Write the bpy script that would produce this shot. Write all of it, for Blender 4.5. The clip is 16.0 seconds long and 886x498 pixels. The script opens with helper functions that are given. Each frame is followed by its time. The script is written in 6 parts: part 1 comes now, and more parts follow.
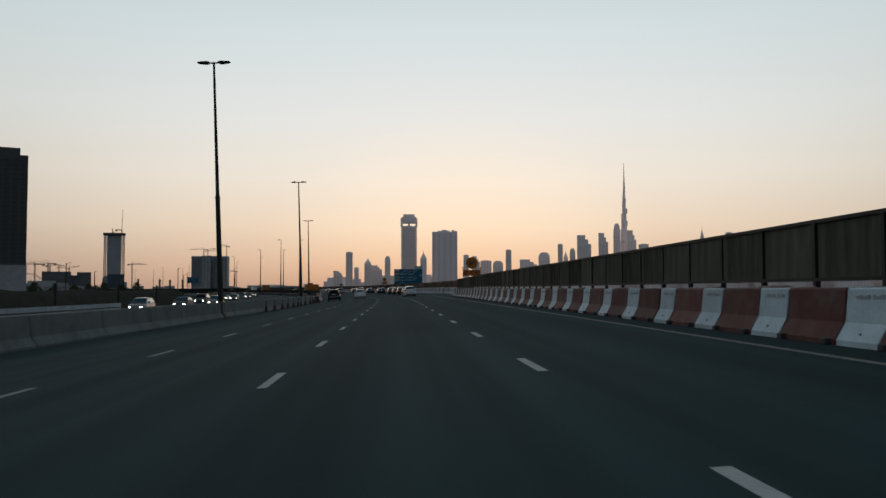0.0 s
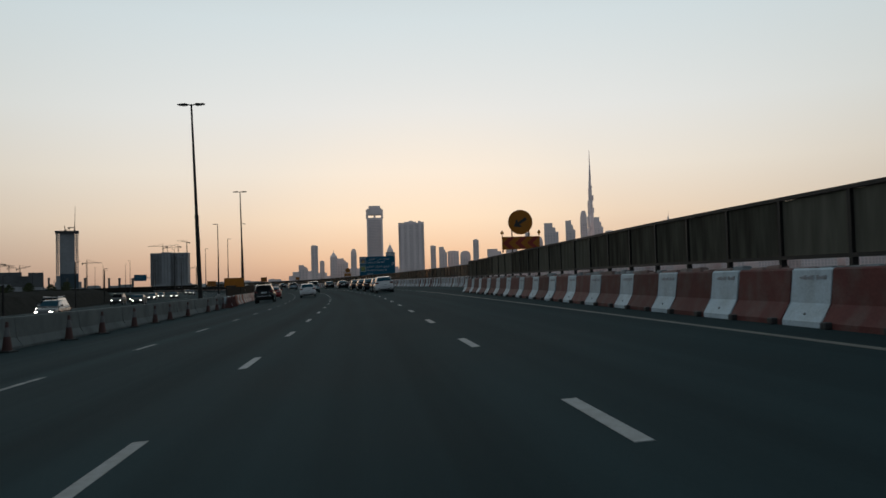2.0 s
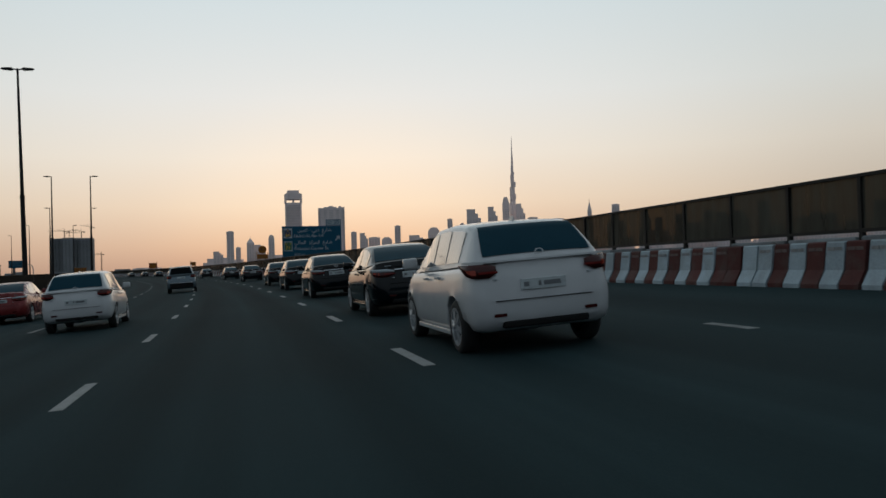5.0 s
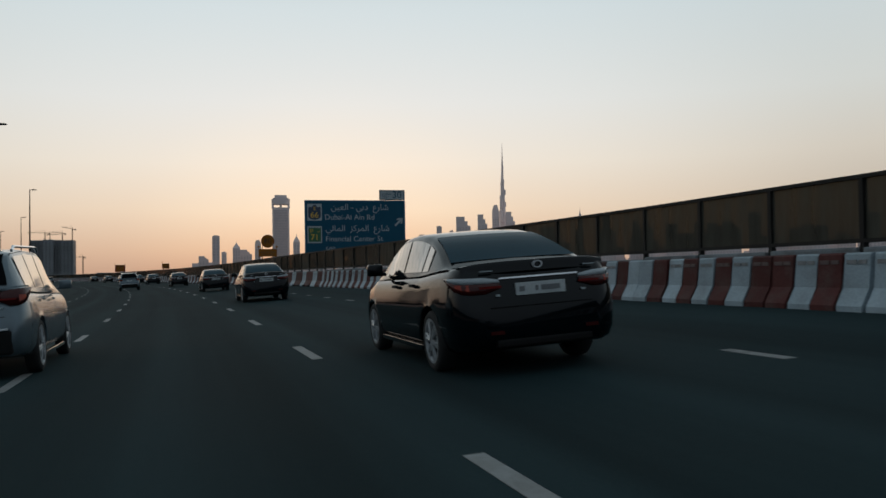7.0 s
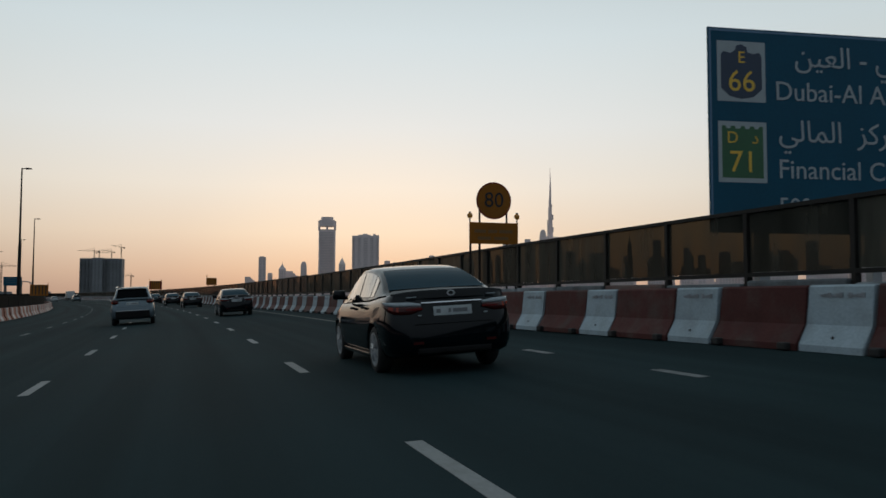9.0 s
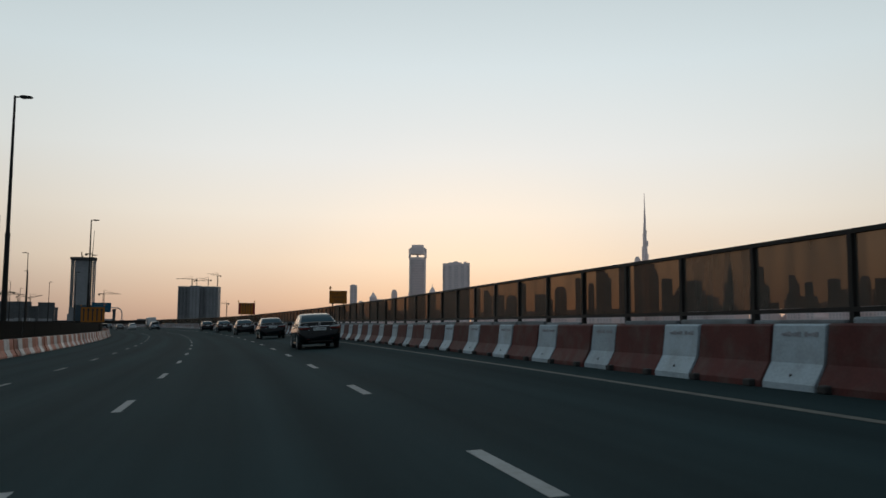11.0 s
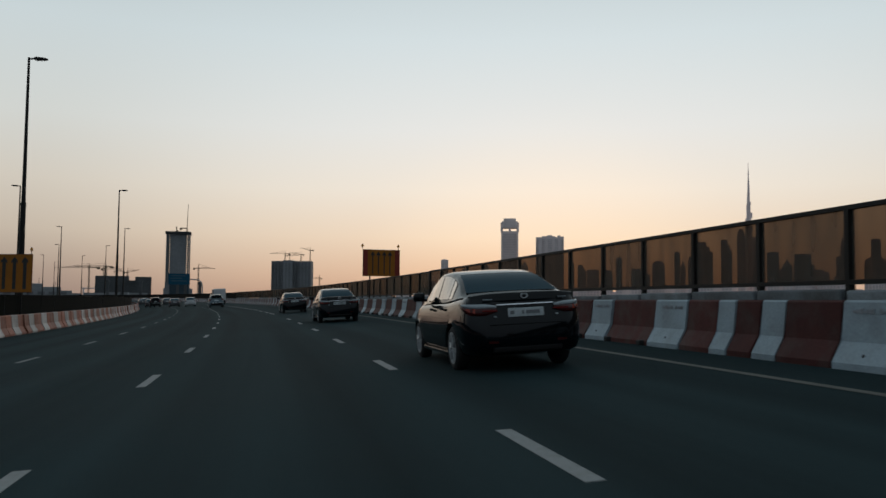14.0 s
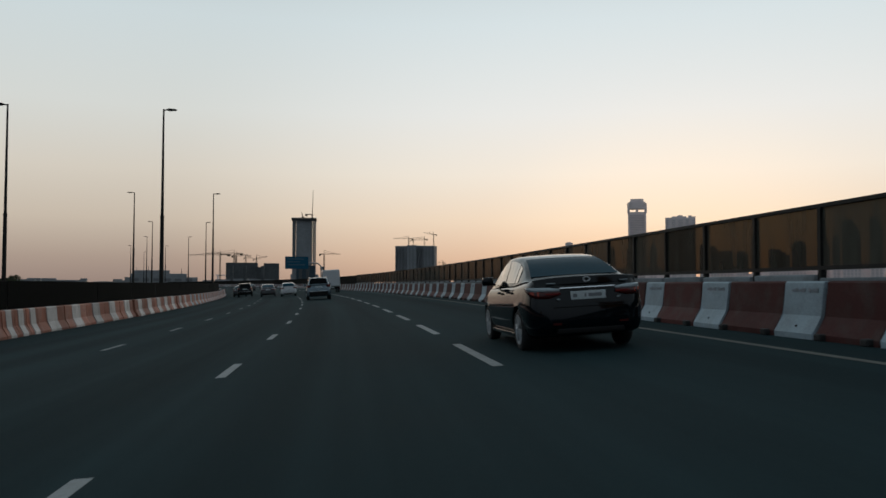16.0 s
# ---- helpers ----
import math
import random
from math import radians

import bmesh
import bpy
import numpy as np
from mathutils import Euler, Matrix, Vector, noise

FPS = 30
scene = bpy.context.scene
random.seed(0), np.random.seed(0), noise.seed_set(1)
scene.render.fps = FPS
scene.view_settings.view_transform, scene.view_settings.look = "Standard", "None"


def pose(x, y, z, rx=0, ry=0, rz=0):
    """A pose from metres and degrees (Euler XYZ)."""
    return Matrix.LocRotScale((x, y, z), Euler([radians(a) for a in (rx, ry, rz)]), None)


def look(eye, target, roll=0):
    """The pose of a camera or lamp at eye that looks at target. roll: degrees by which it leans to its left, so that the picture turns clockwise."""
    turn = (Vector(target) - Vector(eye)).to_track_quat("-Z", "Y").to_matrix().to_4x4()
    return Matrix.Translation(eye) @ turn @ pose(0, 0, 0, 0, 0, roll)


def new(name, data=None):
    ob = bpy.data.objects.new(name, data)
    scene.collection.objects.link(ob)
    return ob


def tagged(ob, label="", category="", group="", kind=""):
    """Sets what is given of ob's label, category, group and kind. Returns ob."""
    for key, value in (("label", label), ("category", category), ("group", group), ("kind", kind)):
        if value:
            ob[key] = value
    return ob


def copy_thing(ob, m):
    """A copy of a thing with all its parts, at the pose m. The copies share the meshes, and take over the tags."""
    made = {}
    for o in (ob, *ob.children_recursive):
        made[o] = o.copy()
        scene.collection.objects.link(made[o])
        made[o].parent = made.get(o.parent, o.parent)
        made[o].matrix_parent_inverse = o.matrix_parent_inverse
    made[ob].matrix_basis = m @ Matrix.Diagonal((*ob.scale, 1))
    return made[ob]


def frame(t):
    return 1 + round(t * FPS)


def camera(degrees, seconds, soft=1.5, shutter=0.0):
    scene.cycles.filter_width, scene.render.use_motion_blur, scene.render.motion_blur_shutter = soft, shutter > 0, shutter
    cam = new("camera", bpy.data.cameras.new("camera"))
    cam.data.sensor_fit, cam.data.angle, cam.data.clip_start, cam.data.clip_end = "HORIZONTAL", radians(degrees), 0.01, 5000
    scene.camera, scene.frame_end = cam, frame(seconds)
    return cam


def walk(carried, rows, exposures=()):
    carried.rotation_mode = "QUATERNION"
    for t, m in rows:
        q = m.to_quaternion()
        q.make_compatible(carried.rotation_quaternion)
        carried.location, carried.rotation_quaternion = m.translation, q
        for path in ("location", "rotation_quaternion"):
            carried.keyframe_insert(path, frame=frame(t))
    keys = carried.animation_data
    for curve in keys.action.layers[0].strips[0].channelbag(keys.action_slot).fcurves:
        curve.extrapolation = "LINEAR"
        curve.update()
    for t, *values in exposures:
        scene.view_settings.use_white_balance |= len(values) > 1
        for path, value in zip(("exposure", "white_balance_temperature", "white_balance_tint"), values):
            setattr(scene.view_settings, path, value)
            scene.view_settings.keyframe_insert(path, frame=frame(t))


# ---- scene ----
# The road's line: curvature (1/km, to the left) every 50 m from 60 m behind the origin on.
KAPPA = [-0.312, -0.118, 0.14, 1.119, 1.059, 0.96, 1.034, 1.022, 1.068, 1.057, 1.051, 1.047, 1.044, 1.042, 1.041, 1.041]
SG = np.arange(-160.0, 1000.0, 2.0)
_k = np.interp(SG, np.linspace(-60, 690, 16), KAPPA) * 1e-3
_k[SG > 690] = 0.0
TH = np.concatenate([[0], np.cumsum(_k[1:] + _k[:-1])])
TH -= np.interp(0, SG, TH)
RX = np.concatenate([[0], np.cumsum(-np.sin(TH[1:]) - np.sin(TH[:-1]))])
RY = np.concatenate([[0], np.cumsum(np.cos(TH[1:]) + np.cos(TH[:-1]))])
RX -= np.interp(0, SG, RX)
RY -= np.interp(0, SG, RY)


def bank(s):
    """The road's cross fall: it rises to the right."""
    return float(np.interp(s, [-60, 80, 230, 400], [0.048, 0.063, 0.0565, 0.0596]))


def road_z(s, l):
    """The cross fall ends at the shoulders; along the lay-by it runs on."""
    return bank(s) * min(max(l, -9.2), float(np.interp(s, [82, 92, 190, 245], [5.6, 8.4, 8.4, 5.6])))


def at(s, l, dz=0.0, level=None):
    """A point by metres along the road and metres to the right of the middle lane's centre; dz above the road."""
    th = float(np.interp(s, SG, TH))
    z = road_z(s, l) if level is None else level
    return Vector((float(np.interp(s, SG, RX)) + l * math.cos(th), float(np.interp(s, SG, RY)) + l * math.sin(th), z + dz))


def stand(s, l, dz=0.0, turn=0.0, level=None, lean=False):
    """A pose on the road, y along it, x to the right."""
    th = float(np.interp(s, SG, TH)) + radians(turn)
    m = Matrix.Translation(at(s, l, dz, level)) @ Matrix.Rotation(th, 4, "Z")
    return m @ Matrix.Rotation(-math.atan(bank(s)), 4, "Y") if lean else m


# seconds, metres along, metres right, yaw to the left, pitch up, roll
CAM = [
    (0.0, -22.99, -0.133, -3.278, 2.801, -0.113),
    (0.5, -11.61, -0.059, -3.726, 2.579, -0.393),
    (1.0, -0.19, 0.008, -4.129, 2.365, -0.479),
    (1.5, 11.26, 0.054, -4.650, 2.275, -0.579),
    (2.0, 22.71, 0.044, -5.593, 2.174, -1.554),
    (2.5, 34.06, -0.045, -6.780, 1.752, -1.926),
    (3.0, 45.55, -0.159, -9.403, 1.347, -2.101),
    (3.5, 57.01, -0.150, -10.085, 1.255, -2.054),
    (4.0, 68.45, -0.125, -10.509, 1.187, -1.938),
    (4.5, 79.88, -0.086, -10.800, 1.141, -1.787),
    (5.0, 91.33, -0.035, -11.078, 1.114, -1.637),
    (5.5, 102.79, 0.025, -11.468, 1.106, -1.525),
    (6.0, 114.30, 0.143, -12.016, 1.233, -1.456),
    (6.5, 125.75, 0.190, -12.118, 1.312, -1.267),
    (7.0, 137.29, 0.230, -12.011, 1.629, -0.905),
    (7.5, 148.85, 0.218, -11.397, 2.021, -0.692),
    (8.0, 160.45, 0.226, -10.778, 2.712, -0.164),
    (8.5, 172.09, 0.237, -9.841, 3.057, 0.088),
    (9.0, 183.85, 0.214, -9.047, 3.337, 0.112),
    (9.5, 195.62, 0.156, -7.819, 3.727, 0.142),
    (10.0, 207.38, 0.062, -6.229, 4.199, 0.177),
    (10.5, 219.15, -0.040, -4.534, 4.722, 0.228),
    (11.0, 230.96, -0.121, -2.992, 5.262, 0.305),
    (11.5, 242.81, -0.154, -1.858, 5.785, 0.418),
    (12.0, 254.73, -0.087, -1.190, 6.297, 0.987),
    (12.5, 266.64, -0.038, -0.336, 6.716, 1.023),
    (13.0, 278.77, -0.013, 0.942, 6.364, 1.313),
    (13.5, 291.03, -0.026, 1.893, 4.083, 0.772),
    (14.0, 303.26, -0.068, 3.064, 3.531, 0.455),
    (14.5, 315.46, -0.113, 4.256, 3.015, 0.213),
    (15.0, 327.73, -0.184, 8.777, 2.647, 0.170),
    (15.5, 339.97, -0.160, 10.313, 2.451, 0.074),
    (16.0, 352.22, -0.089, 11.380, 2.428, 0.015),
]
EYE = 1.178
cam = camera(55.94, 16.0, soft=1.55, shutter=0.05)
walk(cam, [(t, Matrix.Translation(at(s, l, EYE)) @ pose(0, 0, 0, 90 + p, 0, y) @ pose(0, 0, 0, 0, 0, r)) for t, s, l, y, p, r in CAM],
     exposures=[(0.0, 0.0), (8.5, 0.0), (11.5, 0.07), (12.0, 0.1), (12.5, 0.16), (13.0, 0.07), (14.0, 0.0), (15.0, 0.02), (16.0, 0.05)])

# ---- light: a clear sky just after sunset, the glow over the towers ahead ----
SUN_AZ, SUN_EL = 4.5, 1.0          # degrees to the right of +y; above the horizon
world = bpy.data.worlds.new("dusk_sky")
scene.world = world
world.use_nodes = True
wn, wl = world.node_tree.nodes, world.node_tree.links
sky = wn.new("ShaderNodeTexSky")
sky.sky_type, sky.sun_disc = "NISHITA", False
sky.sun_elevation, sky.sun_rotation = radians(SUN_EL), radians(SUN_AZ)
sky.air_density, sky.dust_density, sky.ozone_density, sky.altitude = 1.0, 2.0, 1.0, 0.0
# the evening gradient: colours by height over the horizon, below the glow and away from it
AWAY = [(0.0, 0.295, 0.22, 0.187), (0.03, 0.375, 0.296, 0.247), (0.075, 0.53, 0.458, 0.38), (0.13, 0.615, 0.568, 0.495), (0.20, 0.625, 0.645, 0.62), (0.30, 0.575, 0.65, 0.67), (0.45, 0.43, 0.51, 0.54), (1.0, 0.26, 0.325, 0.365)]
GLOW = [(0.0, 0.545, 0.343, 0.24), (0.03, 0.67, 0.475, 0.34), (0.075, 0.79, 0.65, 0.505), (0.13, 0.82, 0.762, 0.67), (0.20, 0.765, 0.78, 0.765), (0.30, 0.66, 0.74, 0.765), (0.45, 0.48, 0.57, 0.605), (1.0, 0.26, 0.325, 0.365)]
CORE = [(0.0, 0.60, 0.35, 0.225), (0.03, 0.735, 0.52, 0.355), (0.075, 0.86, 0.72, 0.55), (0.13, 0.88, 0.80, 0.685), (0.20, 0.80, 0.80, 0.76), (0.30, 0.66, 0.74, 0.765), (0.45, 0.48, 0.57, 0.605), (1.0, 0.26, 0.325, 0.365)]
BACK = [(0.0, 0.12, 0.145, 0.175), (0.05, 0.155, 0.185, 0.22), (0.12, 0.19, 0.225, 0.265), (0.25, 0.23, 0.275, 0.315), (0.45, 0.26, 0.315, 0.36), (1.0, 0.26, 0.325, 0.365)]
way = wn.new("ShaderNodeTexCoord")
split = wn.new("ShaderNodeSeparateXYZ")
wl.new(way.outputs["Generated"], split.inputs[0])


def sky_ramp(stops):
    r = wn.new("ShaderNodeValToRGB")
    e = r.color_ramp.elements
    e[0].position, e[1].position = stops[0][0], stops[-1][0]
    for q in stops[1:-1]:
        e.new(q[0])
    for k, q in zip(e, stops):
        k.color = (*q[1:], 1)
    wl.new(split.outputs[2], r.inputs[0])
    return r


dot = wn.new("ShaderNodeVectorMath")
dot.operation, dot.inputs[1].default_value = "DOT_PRODUCT", (math.sin(radians(SUN_AZ)), math.cos(radians(SUN_AZ)), 0)
wl.new(way.outputs["Generated"], dot.inputs[0])
near, dim, close, blend, shade, heart, total = (wn.new("ShaderNode" + k) for k in ("MapRange", "MapRange", "MapRange", "Mix", "Mix", "Mix", "VectorMath"))
near.interpolation_type = "SMOOTHSTEP"
near.inputs[1].default_value, near.inputs[2].default_value = 0.80, 1.0
dim.interpolation_type = "SMOOTHSTEP"
dim.inputs[1].default_value, dim.inputs[2].default_value = -0.35, 0.75
close.interpolation_type = "SMOOTHSTEP"
close.inputs[1].default_value, close.inputs[2].default_value = 0.968, 1.0
for q in (near, dim, close):
    wl.new(dot.outputs["Value"], q.inputs[0])
blend.data_type = shade.data_type = heart.data_type = "RGBA"
wl.new(near.outputs[0], blend.inputs[0])
wl.new(sky_ramp(AWAY).outputs[0], blend.inputs[6])
wl.new(sky_ramp(GLOW).outputs[0], blend.inputs[7])
wl.new(dim.outputs[0], shade.inputs[0])
wl.new(sky_ramp(BACK).outputs[0], shade.inputs[6])
wl.new(close.outputs[0], heart.inputs[0])
wl.new(blend.outputs[2], heart.inputs[6])
wl.new(sky_ramp(CORE).outputs[0], heart.inputs[7])
wl.new(heart.outputs[2], shade.inputs[7])
total.operation = "MULTIPLY_ADD"
wl.new(sky.outputs[0], total.inputs[0])
total.inputs[1].default_value = (0.009, 0.009, 0.009)
wl.new(shade.outputs[2], total.inputs[2])
wl.new(total.outputs[0], wn["Background"].inputs[0])
wn["Background"].inputs[1].default_value = 1.0
sun = new("sun", bpy.data.lights.new("sun", "SUN"))
sun.data.energy, sun.data.angle, sun.data.color = 0.25, radians(2.0), (1.0, 0.62, 0.38)
sun.matrix_world = look((0, 0, 50), (-50 * math.sin(radians(SUN_AZ)), -50 * math.cos(radians(SUN_AZ)), 50 - 50 * math.tan(radians(SUN_EL))))


# ---- materials ----
def mat(name, color, rough=0.7, metal=0.0, vary=0.15, scale=3.0, fine=40.0, bump=0.0, spec=0.5, stain=None, stain_scale=0.6, stain_amount=0.5, island=0.0, coat=0.0):
    """A painted or mineral surface: colour varied at two scales, an optional stain colour in patches, a fine bump."""
    m = bpy.data.materials.new(name)
    m.use_nodes = True
    n, l = m.node_tree.nodes, m.node_tree.links
    b = n["Principled BSDF"]
    co = n.new("ShaderNodeTexCoord")
    big, small = n.new("ShaderNodeTexNoise"), n.new("ShaderNodeTexNoise")
    big.inputs["Scale"].default_value, small.inputs["Scale"].default_value = scale, fine
    big.inputs["Detail"].default_value, small.inputs["Detail"].default_value = 4, 3
    info, off = n.new("ShaderNodeObjectInfo"), n.new("ShaderNodeVectorMath")
    off.operation, off.inputs[1].default_value = "MULTIPLY_ADD", (37, 53, 71)
    l.new(info.outputs["Random"], off.inputs[0])
    l.new(co.outputs["Object"], off.inputs[2])
    for t in (big, small):
        l.new(off.outputs[0], t.inputs["Vector"])
    add = n.new("ShaderNodeMath")
    add.operation = "ADD"
    l.new(big.outputs[0], add.inputs[0])
    l.new(small.outputs[0], add.inputs[1])
    rng = n.new("ShaderNodeMapRange")
    rng.inputs[1].default_value, rng.inputs[2].default_value = 0.6, 1.4
    rng.inputs[3].default_value, rng.inputs[4].default_value = 1 - vary, 1 + vary
    l.new(add.outputs[0], rng.inputs[0])
    last = rng.outputs[0]
    if island:
        r2 = n.new("ShaderNodeMapRange")
        r2.inputs[3].default_value, r2.inputs[4].default_value = 1 - island, 1 + island
        l.new(info.outputs["Random"], r2.inputs[0])
        mul = n.new("ShaderNodeMath")
        mul.operation = "MULTIPLY"
        l.new(last, mul.inputs[0])
        l.new(r2.outputs[0], mul.inputs[1])
        last = mul.outputs[0]
    base = n.new("ShaderNodeRGB")
    base.outputs[0].default_value = (*color, 1)
    src = base.outputs[0]
    if stain:
        st, ramp, mx = n.new("ShaderNodeTexNoise"), n.new("ShaderNodeMapRange"), n.new("ShaderNodeMix")
        st.inputs["Scale"].default_value, st.inputs["Detail"].default_value = stain_scale, 6
        l.new(off.outputs[0], st.inputs["Vector"])
        ramp.inputs[1].default_value, ramp.inputs[2].default_value, ramp.inputs[4].default_value = 0.45, 0.7, stain_amount
        l.new(st.outputs[0], ramp.inputs[0])
        mx.data_type = "RGBA"
        l.new(ramp.outputs[0], mx.inputs[0])
        l.new(src, mx.inputs[6])
        mx.inputs[7].default_value = (*stain, 1)
        src = mx.outputs[2]
    vm = n.new("ShaderNodeVectorMath")
    vm.operation = "SCALE"
    l.new(src, vm.inputs[0])
    l.new(last, vm.inputs["Scale"])
    l.new(vm.outputs[0], b.inputs["Base Color"])
    b.inputs["Metallic"].default_value, b.inputs["Specular IOR Level"].default_value = metal, spec
    b.inputs["Coat Weight"].default_value = coat
    rr = n.new("ShaderNodeMapRange")
    rr.inputs[3].default_value, rr.inputs[4].default_value = max(rough - 0.08, 0.02), min(rough + 0.08, 1)
    l.new(big.outputs[0], rr.inputs[0])
    l.new(rr.outputs[0], b.inputs["Roughness"])
    if bump:
        bp = n.new("ShaderNodeBump")
        bp.inputs["Strength"].default_value, bp.inputs["Distance"].default_value = bump, 0.01
        l.new(small.outputs[0], bp.inputs["Height"])
        l.new(bp.outputs[0], b.inputs["Normal"])
    return m


def along_road(m):
    """Tyre tracks and long streaks over a road surface whose UV holds metres across and along."""
    n, l = m.node_tree.nodes, m.node_tree.links
    b = n["Principled BSDF"]
    src = b.inputs["Base Color"].links[0].from_socket
    uv, sep, mp, no, tr, mix, fac = (n.new("ShaderNode" + k) for k in ("UVMap", "SeparateXYZ", "Mapping", "TexNoise", "Math", "Math", "MapRange"))
    mp.inputs["Scale"].default_value = (1.1, 0.012, 1)
    no.inputs["Scale"].default_value, no.inputs["Detail"].default_value = 1.0, 5
    l.new(uv.outputs[0], mp.inputs[0])
    l.new(mp.outputs[0], no.inputs["Vector"])
    l.new(uv.outputs[0], sep.inputs[0])
    tr.operation, mix.operation = "MULTIPLY", "COSINE"
    tr.inputs[1].default_value = 2 * math.pi / 1.84
    l.new(sep.outputs[0], tr.inputs[0])
    l.new(tr.outputs[0], mix.inputs[0])
    both = n.new("ShaderNodeMath")
    both.operation, both.inputs[1].default_value = "MULTIPLY_ADD", 0.06
    l.new(mix.outputs[0], both.inputs[0])
    l.new(no.outputs[0], both.inputs[2])
    fac.inputs[1].default_value, fac.inputs[2].default_value, fac.inputs[3].default_value, fac.inputs[4].default_value = 0.3, 0.7, 0.72, 1.28
    l.new(both.outputs[0], fac.inputs[0])
    vm = n.new("ShaderNodeVectorMath")
    vm.operation = "SCALE"
    l.new(src, vm.inputs[0])
    l.new(fac.outputs[0], vm.inputs["Scale"])
    l.new(vm.outputs[0], b.inputs["Base Color"])
    return m


def glow(name, color, strength):
    m = bpy.data.materials.new(name)
    m.use_nodes = True
    b = m.node_tree.nodes["Principled BSDF"]
    b.inputs["Base Color"].default_value = (*color, 1)
    b.inputs["Emission Color"].default_value = (*color, 1)
    b.inputs["Emission Strength"].default_value = strength
    return m


def tinted(name, clear, dirt, share_dirt, gloss=0.35):
    """A tinted sheet: light goes straight through it, dimmed and warmed; a film of dirt in patches; each sheet a little different."""
    m = bpy.data.materials.new(name)
    m.use_nodes = True
    n, l = m.node_tree.nodes, m.node_tree.links
    n.remove(n["Principled BSDF"])
    out = n["Material Output"]
    tr, gl, df, mx, mx2 = (n.new("ShaderNode" + k) for k in ("BsdfTransparent", "BsdfGlossy", "BsdfDiffuse", "MixShader", "MixShader"))
    no, mp, co, info, add = (n.new("ShaderNode" + k) for k in ("TexNoise", "MapRange", "TexCoord", "ObjectInfo", "Math"))
    no.inputs["Scale"].default_value, no.inputs["Detail"].default_value = 1.3, 6
    mpp = n.new("ShaderNodeMapping")
    mpp.inputs["Scale"].default_value = (1.0, 3.2, 0.55)
    l.new(co.outputs["Object"], mpp.inputs["Vector"])
    l.new(info.outputs["Random"], mpp.inputs["Location"])
    l.new(mpp.outputs[0], no.inputs["Vector"])
    add.operation = "MULTIPLY_ADD"
    add.inputs[1].default_value = 0.45
    l.new(info.outputs["Random"], add.inputs[0])
    l.new(no.outputs[0], add.inputs[2])
    mp.inputs[1].default_value, mp.inputs[2].default_value = 0.35, 1.1
    mp.inputs[3].default_value, mp.inputs[4].default_value = share_dirt * 0.4, min(share_dirt * 1.8, 1.0)
    l.new(add.outputs[0], mp.inputs[0])
    tr.inputs[0].default_value = (*clear, 1)
    df.inputs[0].default_value = (*dirt, 1)
    gl.inputs[0].default_value, gl.inputs[1].default_value = (0.5, 0.45, 0.4, 1), 0.12
    l.new(mp.outputs[0], mx.inputs[0])
    l.new(tr.outputs[0], mx.inputs[1])
    l.new(df.outputs[0], mx.inputs[2])
    lw, power, weak = n.new("ShaderNodeLayerWeight"), n.new("ShaderNodeMath"), n.new("ShaderNodeMath")
    lw.inputs[0].default_value = 0.5
    power.operation, weak.operation = "POWER", "MULTIPLY"
    power.inputs[1].default_value, weak.inputs[1].default_value = 6.0, gloss
    l.new(lw.outputs["Facing"], power.inputs[0])
    l.new(power.outputs[0], weak.inputs[0])
    l.new(weak.outputs[0], mx2.inputs[0])
    l.new(mx.outputs[0], mx2.inputs[1])
    l.new(gl.outputs[0], mx2.inputs[2])
    l.new(mx2.outputs[0], out.inputs[0])
    return m


ASPHALT = along_road(mat("asphalt", (0.0142, 0.0285, 0.0318), 0.92, vary=0.18, scale=0.25, fine=60, bump=0.3, spec=0.05, stain=(0.0192, 0.0355, 0.0385), stain_scale=0.08, stain_amount=0.6))
SAND = mat("sandy_ground", (0.027, 0.0265, 0.0245), 0.95, vary=0.3, scale=0.02, fine=0.4, stain=(0.011, 0.0112, 0.0105), stain_scale=0.01, spec=0.0)
LINE = mat("worn_road_paint", (0.205, 0.22, 0.22), 0.7, vary=0.22, scale=3, fine=25, stain=(0.15, 0.155, 0.15), stain_scale=5, stain_amount=0.7, island=0.14)
EDGE = mat("dirty_edge_line_paint", (0.09, 0.091, 0.076), 0.75, vary=0.3, scale=2, fine=20, stain=(0.05, 0.05, 0.045), stain_scale=3, stain_amount=0.7)
CONCRETE = mat("weathered_concrete", (0.09, 0.104, 0.106), 0.9, vary=0.22, scale=0.8, fine=20, bump=0.25, spec=0.12, stain=(0.05, 0.058, 0.06), stain_scale=0.9, stain_amount=0.7)
BARRIER_RED = mat("faded_red_barrier", (0.08, 0.0275, 0.025), 0.7, vary=0.24, scale=2, fine=25, bump=0.15, spec=0.12, stain=(0.088, 0.06, 0.055), stain_scale=2.4, stain_amount=0.75, island=0.22)
BARRIER_WHITE = mat("dusty_white_barrier", (0.318, 0.392, 0.438), 0.6, vary=0.2, scale=2, fine=25, bump=0.15, spec=0.2, stain=(0.23, 0.265, 0.28), stain_scale=2.6, stain_amount=0.55, island=0.14)
BARRIER_PINK = mat("sun_bleached_orange_barrier", (0.31, 0.118, 0.078), 0.65, vary=0.3, scale=2, fine=25, spec=0.2, stain=(0.36, 0.22, 0.18), stain_scale=1.2, stain_amount=0.6, island=0.3)
# white for the median, with the evening glow's warmth put into its colour
BARRIER_CREAM = mat("glow_warmed_white_barrier", (0.54, 0.49, 0.465), 0.65, vary=0.25, scale=2, fine=25, spec=0.2, stain=(0.30, 0.26, 0.235), stain_scale=1.2, stain_amount=0.7, island=0.25)
RUBBER = mat("black_rubber", (0.02, 0.02, 0.02), 0.8, vary=0.2)
